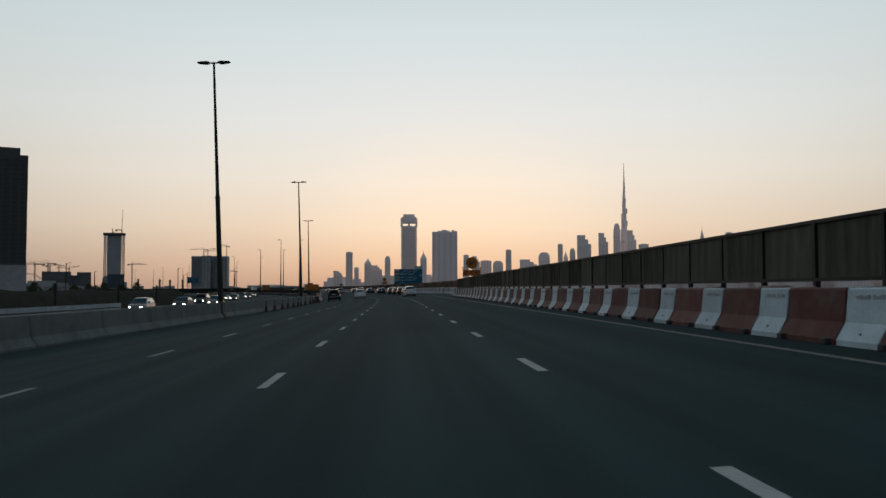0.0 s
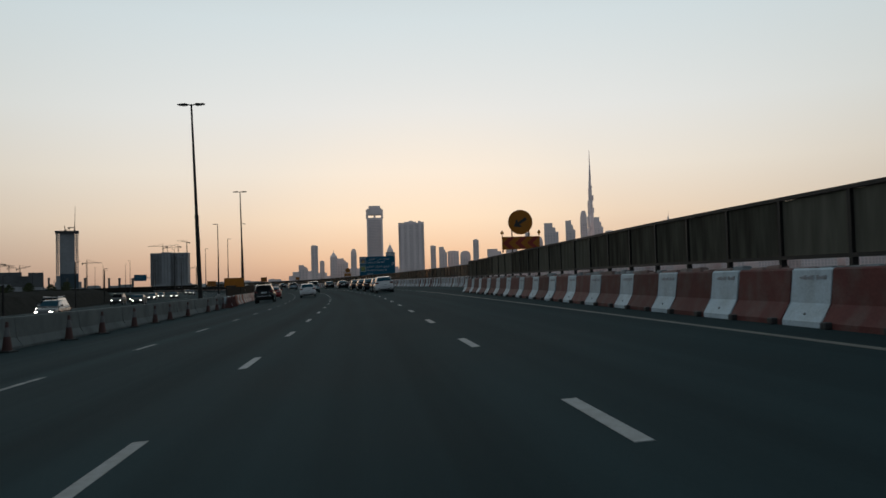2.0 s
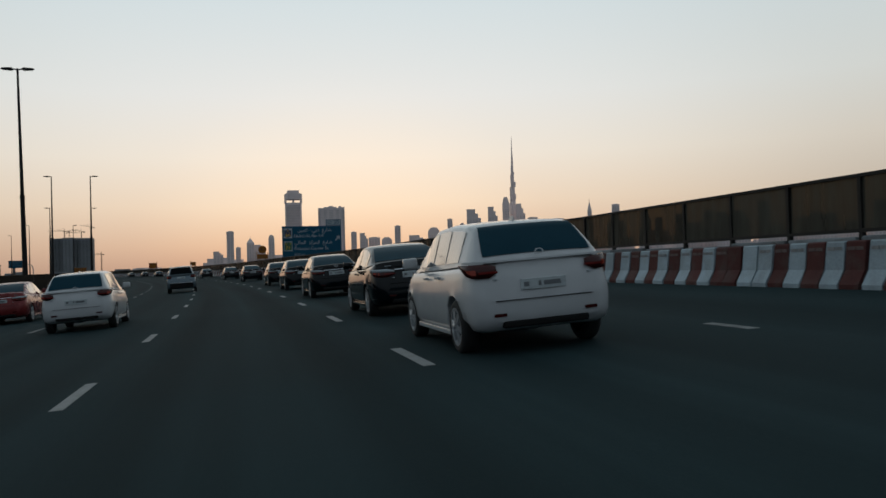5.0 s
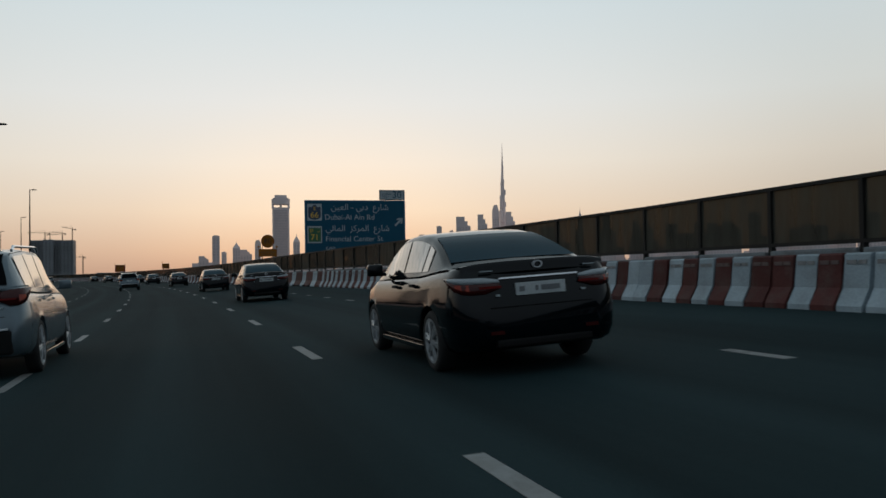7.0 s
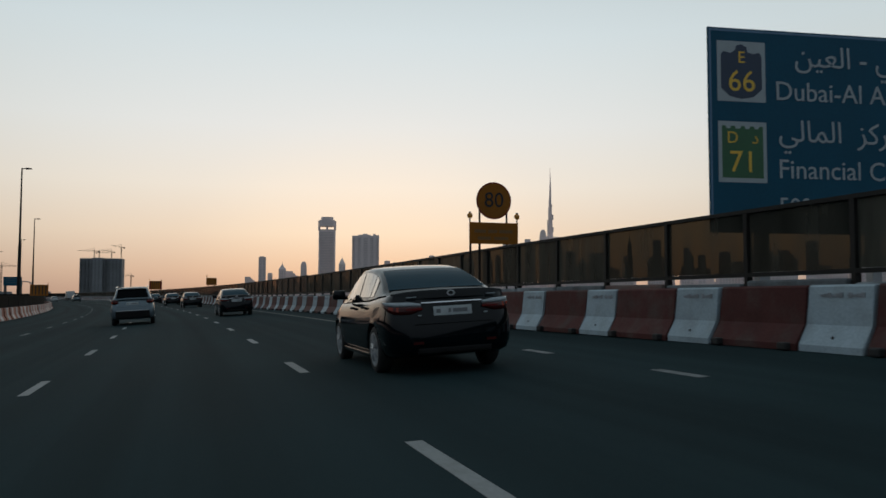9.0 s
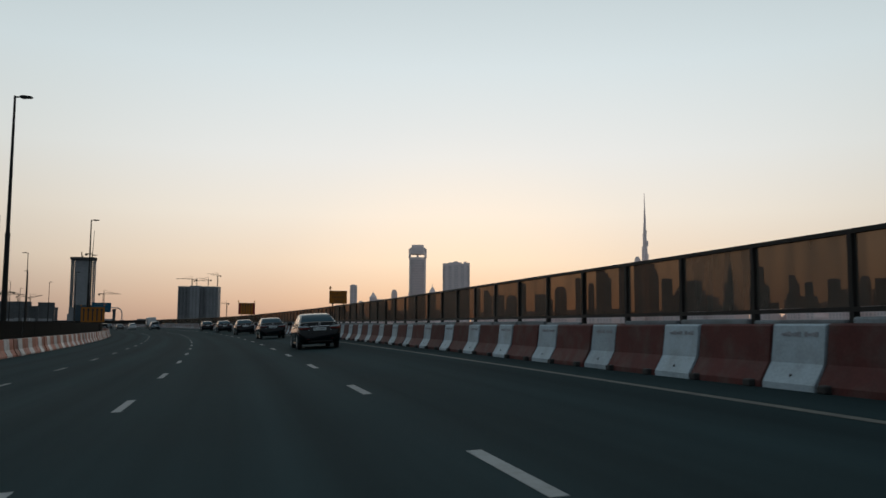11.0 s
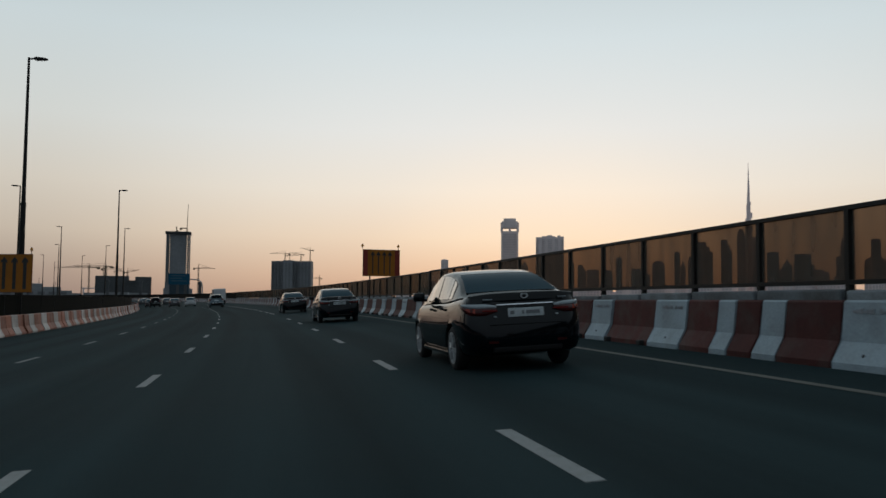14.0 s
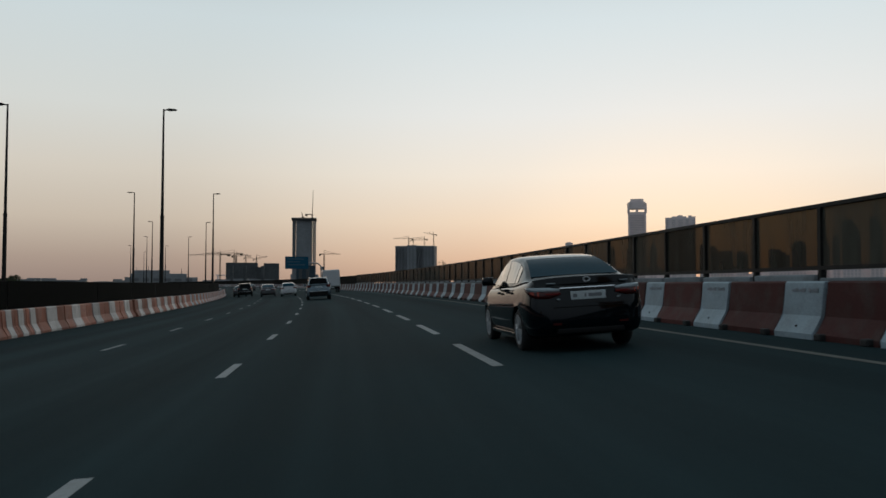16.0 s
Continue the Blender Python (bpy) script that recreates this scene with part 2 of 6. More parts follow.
STEEL_DARK = mat("dark_painted_steel", (0.012, 0.0115, 0.011), 0.6, vary=0.25, scale=2, fine=30, spec=0.2)
STEEL = mat("galvanised_steel", (0.32, 0.33, 0.34), 0.5, metal=0.6, vary=0.15, scale=3, fine=30)
PANEL = tinted("bronze_tinted_sheet", (0.405, 0.338, 0.285), (0.14, 0.133, 0.118), 0.3)
PANEL_DIRTY = tinted("dull_bronze_sheet", (0.03, 0.03, 0.028), (0.11, 0.108, 0.089), 0.62, 0.02)
SCREEN_DARK = mat("dark_screen_panel", (0.0062, 0.0064, 0.0058), 0.85, vary=0.5, scale=1.6, fine=14, spec=0.03)
SIGN_BLUE = mat("blue_sign_sheeting", (0.006, 0.078, 0.135), 0.5, vary=0.14, scale=1, fine=20, spec=0.2)
SIGN_WHITE = mat("white_sign_sheeting", (0.40, 0.445, 0.465), 0.5, vary=0.1, spec=0.2)
SIGN_GREEN = mat("green_sign_sheeting", (0.03, 0.12, 0.05), 0.45)
SIGN_YELLOW = mat("yellow_sign_sheeting", (0.8, 0.5, 0.06), 0.45)
SIGN_AMBER = mat("amber_sign_sheeting", (0.33, 0.115, 0.01), 0.55, vary=0.16, scale=1.5, fine=18, spec=0.2, stain=(0.21, 0.09, 0.016), stain_scale=1.2, stain_amount=0.5)
SIGN_RED = mat("red_sign_sheeting", (0.22, 0.03, 0.02), 0.55, spec=0.25)
SIGN_BLACK = mat("black_sign_lettering", (0.015, 0.015, 0.015), 0.6)
AMBER_LENS = mat("amber_lamp_lens", (0.6, 0.25, 0.04), 0.25)
# the far skyline's haze is put into this pale base colour
TOWER_GREY = mat("hazed_tower_facade", (0.80, 0.69, 0.675), 0.7, vary=0.08, scale=0.02, fine=0.15, spec=0.2)
TOWER_DARK = mat("dark_tower_facade", (0.065, 0.064, 0.066), 0.7, vary=0.2, scale=0.02, fine=0.3, spec=0.15)
# windows almost as pale as the walls: distance haze painted into the glass
TOWER_GLASS = mat("hazed_tower_window", (0.63, 0.55, 0.545), 0.45, vary=0.12, scale=0.05, fine=0.5, spec=0.3)
RAW_CONCRETE = mat("raw_building_concrete", (0.24, 0.25, 0.26), 0.85, vary=0.2, scale=0.03, fine=0.3, spec=0.2)
NET_BLUE = mat("blue_scaffold_netting", (0.05, 0.072, 0.088), 0.85, vary=0.25, scale=0.1, fine=1, spec=0.1)
SITE_WALL = mat("dusty_site_concrete", (0.095, 0.1, 0.104), 0.85, vary=0.25, scale=0.05, fine=0.4, spec=0.1)
CRANE = mat("crane_steel", (0.16, 0.125, 0.085), 0.6)
LEAF = mat("dusty_leaves", (0.05, 0.06, 0.03), 0.8, spec=0.1, vary=0.3, scale=0.6, fine=6)
BARK = mat("bark", (0.12, 0.09, 0.06), 0.9)
LINE_FAINT = mat("nearly_worn_off_road_paint", (0.15, 0.16, 0.16), 0.75, vary=0.3, scale=3, fine=25, stain=(0.06, 0.065, 0.065), stain_scale=4, stain_amount=0.8, island=0.25)
DARK_GLASS = mat("dark_facade_glass", (0.045, 0.045, 0.048), 0.4, vary=0.2, scale=0.05, fine=0.5, spec=0.15)
COPING_PINK = mat("faded_pink_coping", (0.165, 0.1, 0.088), 0.85, vary=0.3, scale=1.5, fine=20, stain=(0.2, 0.18, 0.165), stain_scale=1.2, stain_amount=0.8, island=0.2)
COPING_GREY = mat("grey_coping", (0.185, 0.212, 0.228), 0.85, vary=0.3, scale=1.5, fine=20, stain=(0.09, 0.088, 0.085), stain_scale=1.6, stain_amount=0.8, island=0.3)
PANEL_DULL = tinted("dusty_bronze_sheet", (0.235, 0.208, 0.17), (0.125, 0.122, 0.102), 0.36)
OPENING = mat("shaded_window_opening", (0.15, 0.155, 0.165), 0.6, vary=0.2, scale=0.05, fine=0.5, spec=0.2)


# ---- building blocks ----
def mesh_of(name, bm, material, smooth=False):
    me = bpy.data.meshes.new(name)
    bm.to_mesh(me)
    bm.free()
    for m in material if isinstance(material, (list, tuple)) else (material,):
        me.materials.append(m)
    if smooth:
        me.polygons.foreach_set("use_smooth", [True] * len(me.polygons))
    return me


def part(name, bm, material, parent=None, label="", smooth=False):
    """One mesh object under a thing or a part."""
    ob = new(name, mesh_of(name, bm, material, smooth))
    ob.parent = parent
    return tagged(ob, label)


def share(name, me, parent, m=None):
    """Another object on the same mesh."""
    ob = new(name, me)
    ob.parent = parent
    if m is not None:
        ob.matrix_basis = m
    return ob


def thing(name, label, category, m=None, group="", kind=""):
    ob = new(name)
    ob.empty_display_size = 0.2
    if m is not None:
        ob.matrix_basis = m
    return tagged(ob, label, category, group, kind)


def box(bm, x0, x1, y0, y1, z0, z1, m=None, bevel=0.0):
    v = [bm.verts.new(p) for p in ((x0, y0, z0), (x1, y0, z0), (x1, y1, z0), (x0, y1, z0), (x0, y0, z1), (x1, y0, z1), (x1, y1, z1), (x0, y1, z1))]
    f = [bm.faces.new([v[i] for i in q]) for q in ((3, 2, 1, 0), (4, 5, 6, 7), (0, 1, 5, 4), (1, 2, 6, 5), (2, 3, 7, 6), (3, 0, 4, 7))]
    if bevel:
        bmesh.ops.bevel(bm, geom=list({e for q in f for e in q.edges}), offset=bevel, segments=2, profile=0.5, affect="EDGES")
    if m is not None:
        bmesh.ops.transform(bm, matrix=m, verts=v if not bevel else bm.verts)
    return bm


def tube(bm, p, q, r0, r1=None, n=8):
    """A round bar from p to q, closed at the ends."""
    p, q, r1 = Vector(p), Vector(q), r0 if r1 is None else r1
    turn = (q - p).to_track_quat("Z", "Y").to_matrix()
    rings = [[bm.verts.new(c + turn @ Vector((r * math.cos(a), r * math.sin(a), 0))) for a in (2 * math.pi * i / n for i in range(n))] for c, r in ((p, r0), (q, r1))]
    for i in range(n):
        bm.faces.new((rings[0][i], rings[0][(i + 1) % n], rings[1][(i + 1) % n], rings[1][i]))
    bm.faces.new(rings[0][::-1])
    bm.faces.new(rings[1])
    return bm


def prism(bm, outline, z0, z1, m=None):
    """An outline in x and z, pushed along y from z0 to z1."""
    a = [bm.verts.new((x, z0, z)) for x, z in outline]
    b = [bm.verts.new((x, z1, z)) for x, z in outline]
    n = len(a)
    bm.faces.new(a)
    bm.faces.new(b[::-1])
    for i in range(n):
        bm.faces.new((a[i], b[i], b[(i + 1) % n], a[(i + 1) % n]))
    if m is not None:
        bmesh.ops.transform(bm, matrix=m, verts=a + b)
    return bm


def ribbon(points):
    """A strip through rows of points, each row of equal length."""
    bm = bmesh.new()
    rows = [[bm.verts.new(p) for p in row] for row in points]
    for a, b in zip(rows, rows[1:]):
        for i in range(len(a) - 1):
            bm.faces.new((a[i], a[i + 1], b[i + 1], b[i]))
    return bm


def write(name, words, size, material, parent, m, align="CENTER"):
    """Lettering with the built-in font, made into a mesh."""
    cu = bpy.data.curves.new(name, "FONT")
    cu.body, cu.size, cu.align_x, cu.align_y, cu.extrude, cu.resolution_u = words, size, align, "CENTER", 0.004, 3
    tmp = bpy.data.objects.new(name, cu)
    me = bpy.data.meshes.new_from_object(tmp)
    bpy.data.objects.remove(tmp)
    bpy.data.curves.remove(cu)
    me.materials.clear()
    me.materials.append(material)
    ob = new(name, me)
    ob.parent, ob.matrix_basis = parent, m
    return ob


# ---- the large structure ----
def right_edge(s):
    """Where the front of the barriers on the right stands; past 80 m they step back round a lay-by."""
    return float(np.interp(s, [-160, 40, 56, 66, 78, 82, 92, 118, 126, 137, 155, 171, 181, 190, 203, 252, 285, 303, 337, 370, 1000],
                           [6.65, 6.75, 7.0, 7.12, 7.25, 7.3, 10.6, 10.8, 10.25, 9.75, 9.8, 9.15, 8.6, 8.35, 7.75, 6.95, 6.95, 7.2, 7.15, 6.85, 6.75]))


LEFT_EDGE = -10.35
GROUND = -2.2

S_ROAD = np.concatenate([np.arange(-150, 560, 5.0), np.arange(560, 990, 20.0)])
bm = bmesh.new()
R_IN, R_OUT = 30.0, 4900.0
rings = []
for r in np.geomspace(R_IN, R_OUT, 22):
    rings.append([bm.verts.new((r * math.cos(a), 150 + r * math.sin(a), GROUND + (0.5 * noise.noise(Vector((r * math.cos(a), r * math.sin(a), 0)) / 90) if r < 1500 else 0))) for a in np.linspace(0, 2 * math.pi, 72, endpoint=False)])
for a, b in zip(rings, rings[1:]):
    for i in range(72):
        bm.faces.new((a[i], b[i], b[(i + 1) % 72], a[(i + 1) % 72]))
bm.faces.new(rings[0])
ground = tagged(part("ground", bm, SAND), "flat sandy building land with dark scrub", "ground", kind="structure")

# the carriageway, with its shoulders and the sides of its deck
rows = []
for s in S_ROAD:
    rt = right_edge(s) + 1.6
    ls = [-12.2, -9.2, -5.5, -1.84, 1.84, 5.6, 6.6, min(8.4, rt - 0.2), rt]
    rows.append([at(s, -12.2, level=GROUND - 0.3)] + [at(s, l) for l in ls] + [at(s, rt, level=GROUND - 0.3)])
def with_uv(bm, s_list, ls):
    """UV in metres across the road and along it, for a ribbon of rows."""
    lay = bm.loops.layers.uv.new("along")
    bm.verts.index_update()
    for f in bm.faces:
        for loop in f.loops:
            i = loop.vert.index
            loop[lay].uv = (ls[i % len(ls)], s_list[i // len(ls)])
    return bm


road = tagged(part("road", with_uv(ribbon(rows), S_ROAD, [-13, -12.2, -9.2, -5.5, -1.84, 1.84, 5.6, 6.6, 7.6, 8.4, 9.0]), ASPHALT), "dark asphalt carriageway of four lanes with worn tyre tracks", "road", kind="structure")

# painted lines: 2 m dashes every 8 m


def dash_mesh(length, width, name, material=LINE):
    bm = bmesh.new()
    box(bm, -width / 2, width / 2, -length, 0, -0.01, 0.004)
    return mesh_of(name, bm, material)


dash_me, faint_me = dash_mesh(2.0, 0.135, "lane_dash"), dash_mesh(2.0, 0.13, "faint_lane_dash", LINE_FAINT)
wide_me = dash_mesh(4.0, 0.15, "exit_lane_dash")
for line, l in enumerate((-5.55, -1.84, 1.84)):
    for k in range(-6, 68):
        s = -10.0 + 8.0 * k
        if l > 0 and s > 351:
            continue
        share("lane_dash", faint_me if l < -5 else dash_me, road, stand(s, l, lean=True))
for k in range(34):
    share("exit_lane_dash", wide_me, road, stand(367.0 + 7.0 * k, 1.84, lean=True))
for a, b in ((-150, 95), (205, 560)):
    ss = np.arange(a, b + 0.1, 5.0)
    part("edge_line", ribbon([[at(s, 5.49, 0.006), at(s, 5.63, 0.006)] for s in ss]), EDGE, road)
short_me = dash_mesh(1.0, 0.14, "lay_by_dash", LINE_FAINT)
for k in range(25, 50):
    share("lay_by_dash", short_me, road, stand(0.8 + 4.0 * k, 5.62, lean=True))

# the other carriageway, beyond the median
rows = [[at(s, -37, level=GROUND - 0.3), at(s, -36.5, level=-1.35), at(s, -13.6, level=-0.75), at(s, -13.1, level=GROUND - 0.3)] for s in S_ROAD]
opposite = tagged(part("opposite_road", with_uv(ribbon(rows), S_ROAD, [-37, -36.5, -13.6, -13.1]), ASPHALT), "dark asphalt carriageway of the oncoming traffic", "road", kind="structure")
for l in (-17.8, -21.5, -25.2):
    for k in range(-3, 40):
        share("lane_dash", dash_me, opposite, stand(-10 + 8.0 * k, l, level=-0.75 - (-13.6 - l) * 0.6 / 22.9 + 0.004))

# ---- barriers ----
PROFILE = [(0.0, 0.0), (0.0, 0.09), (0.17, 0.36), (0.21, 0.87), (0.24, 0.9), (0.37, 0.9), (0.40, 0.87), (0.44, 0.36), (0.61, 0.09), (0.61, 0.0)]


def barrier_mesh(length, material, name):
    """A barrier block with a flared foot, its front towards -x, from y = 0 to its length."""
    bm = bmesh.new()
    prism(bm, PROFILE, 0.012, length - 0.012)
    bmesh.ops.bevel(bm, geom=[e for e in bm.edges if abs(e.verts[0].co.y - e.verts[1].co.y) < 1e-6], offset=0.012, segments=1, affect="EDGES")
    bmesh.ops.recalc_face_normals(bm, faces=bm.faces)
    return mesh_of(name, bm, material)


def foot_mesh():
    bm = bmesh.new()
    box(bm, -0.1, 0.12, -0.085, 0.085, 0.0, 0.11, bevel=0.025)
    return mesh_of("foot", bm, RUBBER)


LETTERS_GREY = mat("worn_grey_lettering", (0.235, 0.25, 0.27), 0.7, vary=0.4, scale=6)


def word_mesh(a, b, count):
    """One word of joined short bars where the maker's lettering can no longer be read."""
    bm = bmesh.new()
    box(bm, 0.191, 0.199, a, b, 0.748, 0.766)
    step = (b - a) / count
    for i in range(count):
        high = 0.012 * ((i * 7) % 3)
        box(bm, 0.189, 0.2, a + step * i, a + step * (i + 0.8), 0.722 + 0.5 * high, 0.792 - high)
    return mesh_of("worn_lettering", bm, LETTERS_GREY)


foot_me = foot_mesh()
bar_me = {}


def barrier(s, length, material, label, group, bars=False):
    """One barrier block whose near end stands at s."""
    key = (round(length, 2), material.name)
    if key not in bar_me:
        bar_me[key] = barrier_mesh(length, material, "barrier_block")
    a, b = right_edge(s), right_edge(s + length)
    turn = random.uniform(-0.6, 0.6) - math.degrees(math.atan2(b - a, length))
    ob = tagged(new("barrier_block", bar_me[key]), label, "barrier", group)
    ob.matrix_basis = stand(s, a + random.uniform(-0.012, 0.012), -0.004, turn)
    for y in (0.2, length - 0.2) if length > 1.5 else ():
        share("foot", foot_me, ob, Matrix.Translation((0, y, 0)))
    if bars:
        if "bars" not in bar_me:
            bar_me["bars"] = word_mesh(0.14, 0.42, 4), word_mesh(0.5, 0.9, 6)
            bm = bmesh.new()
            tube(bm, (0.056, 0.56, 0.2), (0.09, 0.56, 0.182), 0.022, n=10)
            bar_me["hole"] = mesh_of("lifting_hole", bm, RUBBER)
        for word in bar_me["bars"]:
            share("worn_lettering", word, ob)
        share("lifting_hole", bar_me["hole"], ob)
    return ob


RED_L, WHITE_L = "faded red concrete barrier block on the road's edge", "dusty white concrete barrier block with worn lettering"
def block_row(whites, group):
    """Blocks end to end: the white ones lie between the given near and far ends, red ones fill the gaps between them."""
    for i, (near_end, far_end) in enumerate(whites):
        barrier(near_end, round(far_end - near_end, 2), BARRIER_WHITE, WHITE_L, group, bars=far_end - near_end > 0.9)
        if i + 1 < len(whites):
            gap = whites[i + 1][0] - far_end - 0.02
            for j in range(1 if gap < 2.3 else 2):
                length = gap / (1 if gap < 2.3 else 2)
                if length > 0.2:
                    barrier(far_end + 0.01 + j * length, round(length - 0.01, 2), BARRIER_RED, RED_L, group)


# before the lay-by: far ends of the white blocks
KS = range(-5, 30)
FIRST = [float(np.interp(k, [-5, 19, 22, 25, 30], [-25.62, 47.82, 56.95, 66.65, 82.8])) for k in KS]
block_row([(f - 1.16, f) for f in FIRST if f < 82.5], "barriers before the lay-by")

# round the lay-by: units of one red and one white half, some set the other way round (F)
LETTERS_PALE = mat("worn_pale_lettering", (0.115, 0.08, 0.075), 0.7, vary=0.5, scale=9, fine=60)
LETTERS_DIM = mat("worn_dim_lettering", (0.22, 0.225, 0.23), 0.7, vary=0.45, scale=9, fine=60)
two_red, two_white = barrier_mesh(0.52, BARRIER_RED, "red_half"), barrier_mesh(0.52, BARRIER_WHITE, "white_half")
plates = []
for q in (LETTERS_PALE, LETTERS_DIM):
    words = []
    for y0, y1 in ((0.07, 0.23), (0.26, 0.45)):
        bm = bmesh.new()
        box(bm, 0.187, 0.2, y0, y1, 0.725, 0.79)
        words.append(mesh_of("worn_lettering", bm, q))
    plates.append(words)
UNIT_ENDS = ([0, 6, 10, 13, 15, 18, 20, 24, 30, 34, 37, 45, 95], [184.91, 178.65, 174.45, 171.4, 169.4, 166.68, 164.62, 160.52, 154.75, 150.49, 147.21, 138.8, 84.6])
TURNED = {11, 12, 16, 17, 18, 25, 26, 28, 29, 30, 35, 36}
for k in range(95):
    s, s0 = float(np.interp(k, *UNIT_ENDS)), float(np.interp(k + 1, *UNIT_ENDS))
    turned = k in TURNED or (k > 37 and noise.noise(Vector((k * 0.37, 2.5, 0))) > 0.22)
    a, b = right_edge(s0), right_edge(s)
    ob = thing("barrier_unit", "two-tone red and white plastic barrier unit round the lay-by", "barrier", stand(s0, a, -0.004, -math.degrees(math.atan2(b - a, s - s0)) + 1.0 + random.uniform(-1.8, 1.8)), "barriers round the lay-by")
    half = (s - s0) / 2
    red = share("red_half", two_red, ob, Matrix.Translation((0, half if turned else 0.0, 0)))
    pale = share("white_half", two_white, ob, Matrix.Translation((random.uniform(-0.02, 0.02), 0.0 if turned else half, 0)))
    if random.random() < 0.6:
        for half, words in ((red, plates[0]), (pale, plates[1])):
            for word in words:
                share("worn_lettering", word, half)

# after the lay-by: far ends of the white blocks, with an odd group of short ones
ENDS = ([-3, -2, -1, 0, 19, 23, 31, 35, 36], [187.4, 190.45, 193.4, 196.4, 253.6, 265.7, 289.4, 301.75, 304.97])
LATER = ([0, 1, 4, 5, 6, 8, 11, 13, 15, 27], [326.86, 330.0, 338.8, 341.85, 345.1, 350.7, 359.9, 365.3, 371.5, 407.8])
after = [(184.93, 184.95)] + [(f - 1.12, f) for f in (float(np.interp(k, *ENDS)) for k in range(-3, 37))]
after += [(306.83, 307.45), (308.23, 308.79), (308.8, 309.37), (310.19, 310.75), (311.9, 313.0), (314.24, 314.86), (315.56, 316.1), (317.15, 318.36), (320.4, 321.5), (323.05, 324.2)]
after += [(f - 1.14, f) for f in (float(np.interp(k, *LATER)) for k in range(27))]
barrier(184.95, 1.3, BARRIER_RED, RED_L, "barriers after the lay-by")
block_row(after[1:], "barriers after the lay-by")


def barrier_row(name, label, s0, s1, line, units, mirror):
    """A long row of far blocks, joined."""
    verts, faces, slots = [], [], []
    n = len(PROFILE)
    s, k = s0, 0
    while s < s1:
        length, slot = units[k % len(units)]
        m = stand(s, line(s), -0.004, random.uniform(-0.8, 0.8)) if not mirror else stand(s + length, line(s), -0.004, 180 + random.uniform(-0.8, 0.8))
        base = len(verts)
        verts += [m @ Vector((x, y, z)) for y in (0.01, length - 0.01) for x, z in PROFILE]
        faces += [[base + i, base + n + i, base + n + (i + 1) % n, base + (i + 1) % n] for i in range(n)] + [list(range(base, base + n)), list(range(base + 2 * n - 1, base + n - 1, -1))]
        slots += [slot] * (n + 2)
        s += length
        k += 1
    me = bpy.data.meshes.new(name)
    me.from_pydata(verts, [], faces)
    for q in (BARRIER_WHITE, BARRIER_RED, BARRIER_PINK):
        me.materials.append(q)
    me.polygons.foreach_set("material_index", slots)
    me.update()
    return tagged(new(name, me), label, "barriers", kind="stuff")


def median_unit(s, ends, middle, label):
    """An orange, white and orange barrier unit on the median, its far end at s."""
    length = 2 * ends + middle
    ob = thing("barrier_unit", label, "barrier", stand(s, LEFT_EDGE - 0.1 + random.uniform(-0.03, 0.03), -0.004, 180 + random.uniform(-1.0, 1.0)), "barriers of the median")
    for key, q in ((ends, BARRIER_PINK), (middle, BARRIER_CREAM)):
        if (key, q.name) not in bar_me:
            bar_me[(key, q.name)] = barrier_mesh(key, q, "barrier_end")
    share("orange_end", bar_me[(ends, BARRIER_PINK.name)], ob, Matrix.Translation((0, 0.02, 0)))
    share("white_middle", bar_me[(middle, BARRIER_CREAM.name)], ob, Matrix.Translation((random.uniform(-0.03, 0.0), ends, 0)))
    share("orange_end", bar_me[(ends, BARRIER_PINK.name)], ob, Matrix.Translation((random.uniform(-0.01, 0.02), length - ends - 0.02, 0)))
    return length


s = 420.03
while s > 105:
    if 382 < s < 384:
        for k in range(3):
            s -= median_unit(s, 0.31, 0.5, "short barrier unit of sun-bleached orange and glow-tinted white before a dark screen") + 0.03
    else:
        s -= median_unit(s, 0.94, 1.14, "barrier unit of sun-bleached orange and glow-tinted white before a dark screen") + random.uniform(0.02, 0.06)
barrier_row("median_barriers", "far sun-bleached orange-red and white barrier blocks before a dark screen", 420, 860, lambda s: LEFT_EDGE - 0.1 - 0.5 * (s > 500), ((1.92, 2), (1.12, 0)), True)
barrier_row("far_barriers", "far row of red and white barriers", 404.8, 860, right_edge, ((1.96, 1), (1.0, 0)), False)

# grey cast barrier of the median, in 6 m lengths
JERSEY = [(0.0, 0.0), (0.0, 0.08), (0.18, 0.33), (0.24, 0.95), (0.27, 0.97), (0.42, 0.97), (0.45, 0.95), (0.51, 0.33), (0.69, 0.08), (0.69, 0.0)]
bm = bmesh.new()
prism(bm, JERSEY, 0.008, 5.99)
bmesh.ops.bevel(bm, geom=[e for e in bm.edges if abs(e.verts[0].co.y - e.verts[1].co.y) < 1e-6], offset=0.02, segments=1, affect="EDGES")
bmesh.ops.recalc_face_normals(bm, faces=bm.faces)
jersey_me = mesh_of("median_barrier", bm, CONCRETE)
for k in range(40):
    s = -130 + 6.0 * k
    ob = tagged(new("median_barrier", jersey_me), "stained grey cast concrete median barrier", "barrier", "median barriers")
    ob.matrix_basis = stand(s + 6, -10.5 if s < 96 else -11.6, -0.004, 180)

# ---- the tinted screen on the right ----
BAY = 2.15


def screen_line(s):
    return right_edge(s) + 0.78


def lift(s):
    """How far the screen on the right stands up where its parapet is higher."""
    return float(np.interp(s, [15, 33, 44, 56, 66, 80, 84, 270, 303, 337, 370], [0, 0.03, 0.075, 0.08, 0.075, 0.03, 0, 0, 0.06, 0.06, 0.015]))


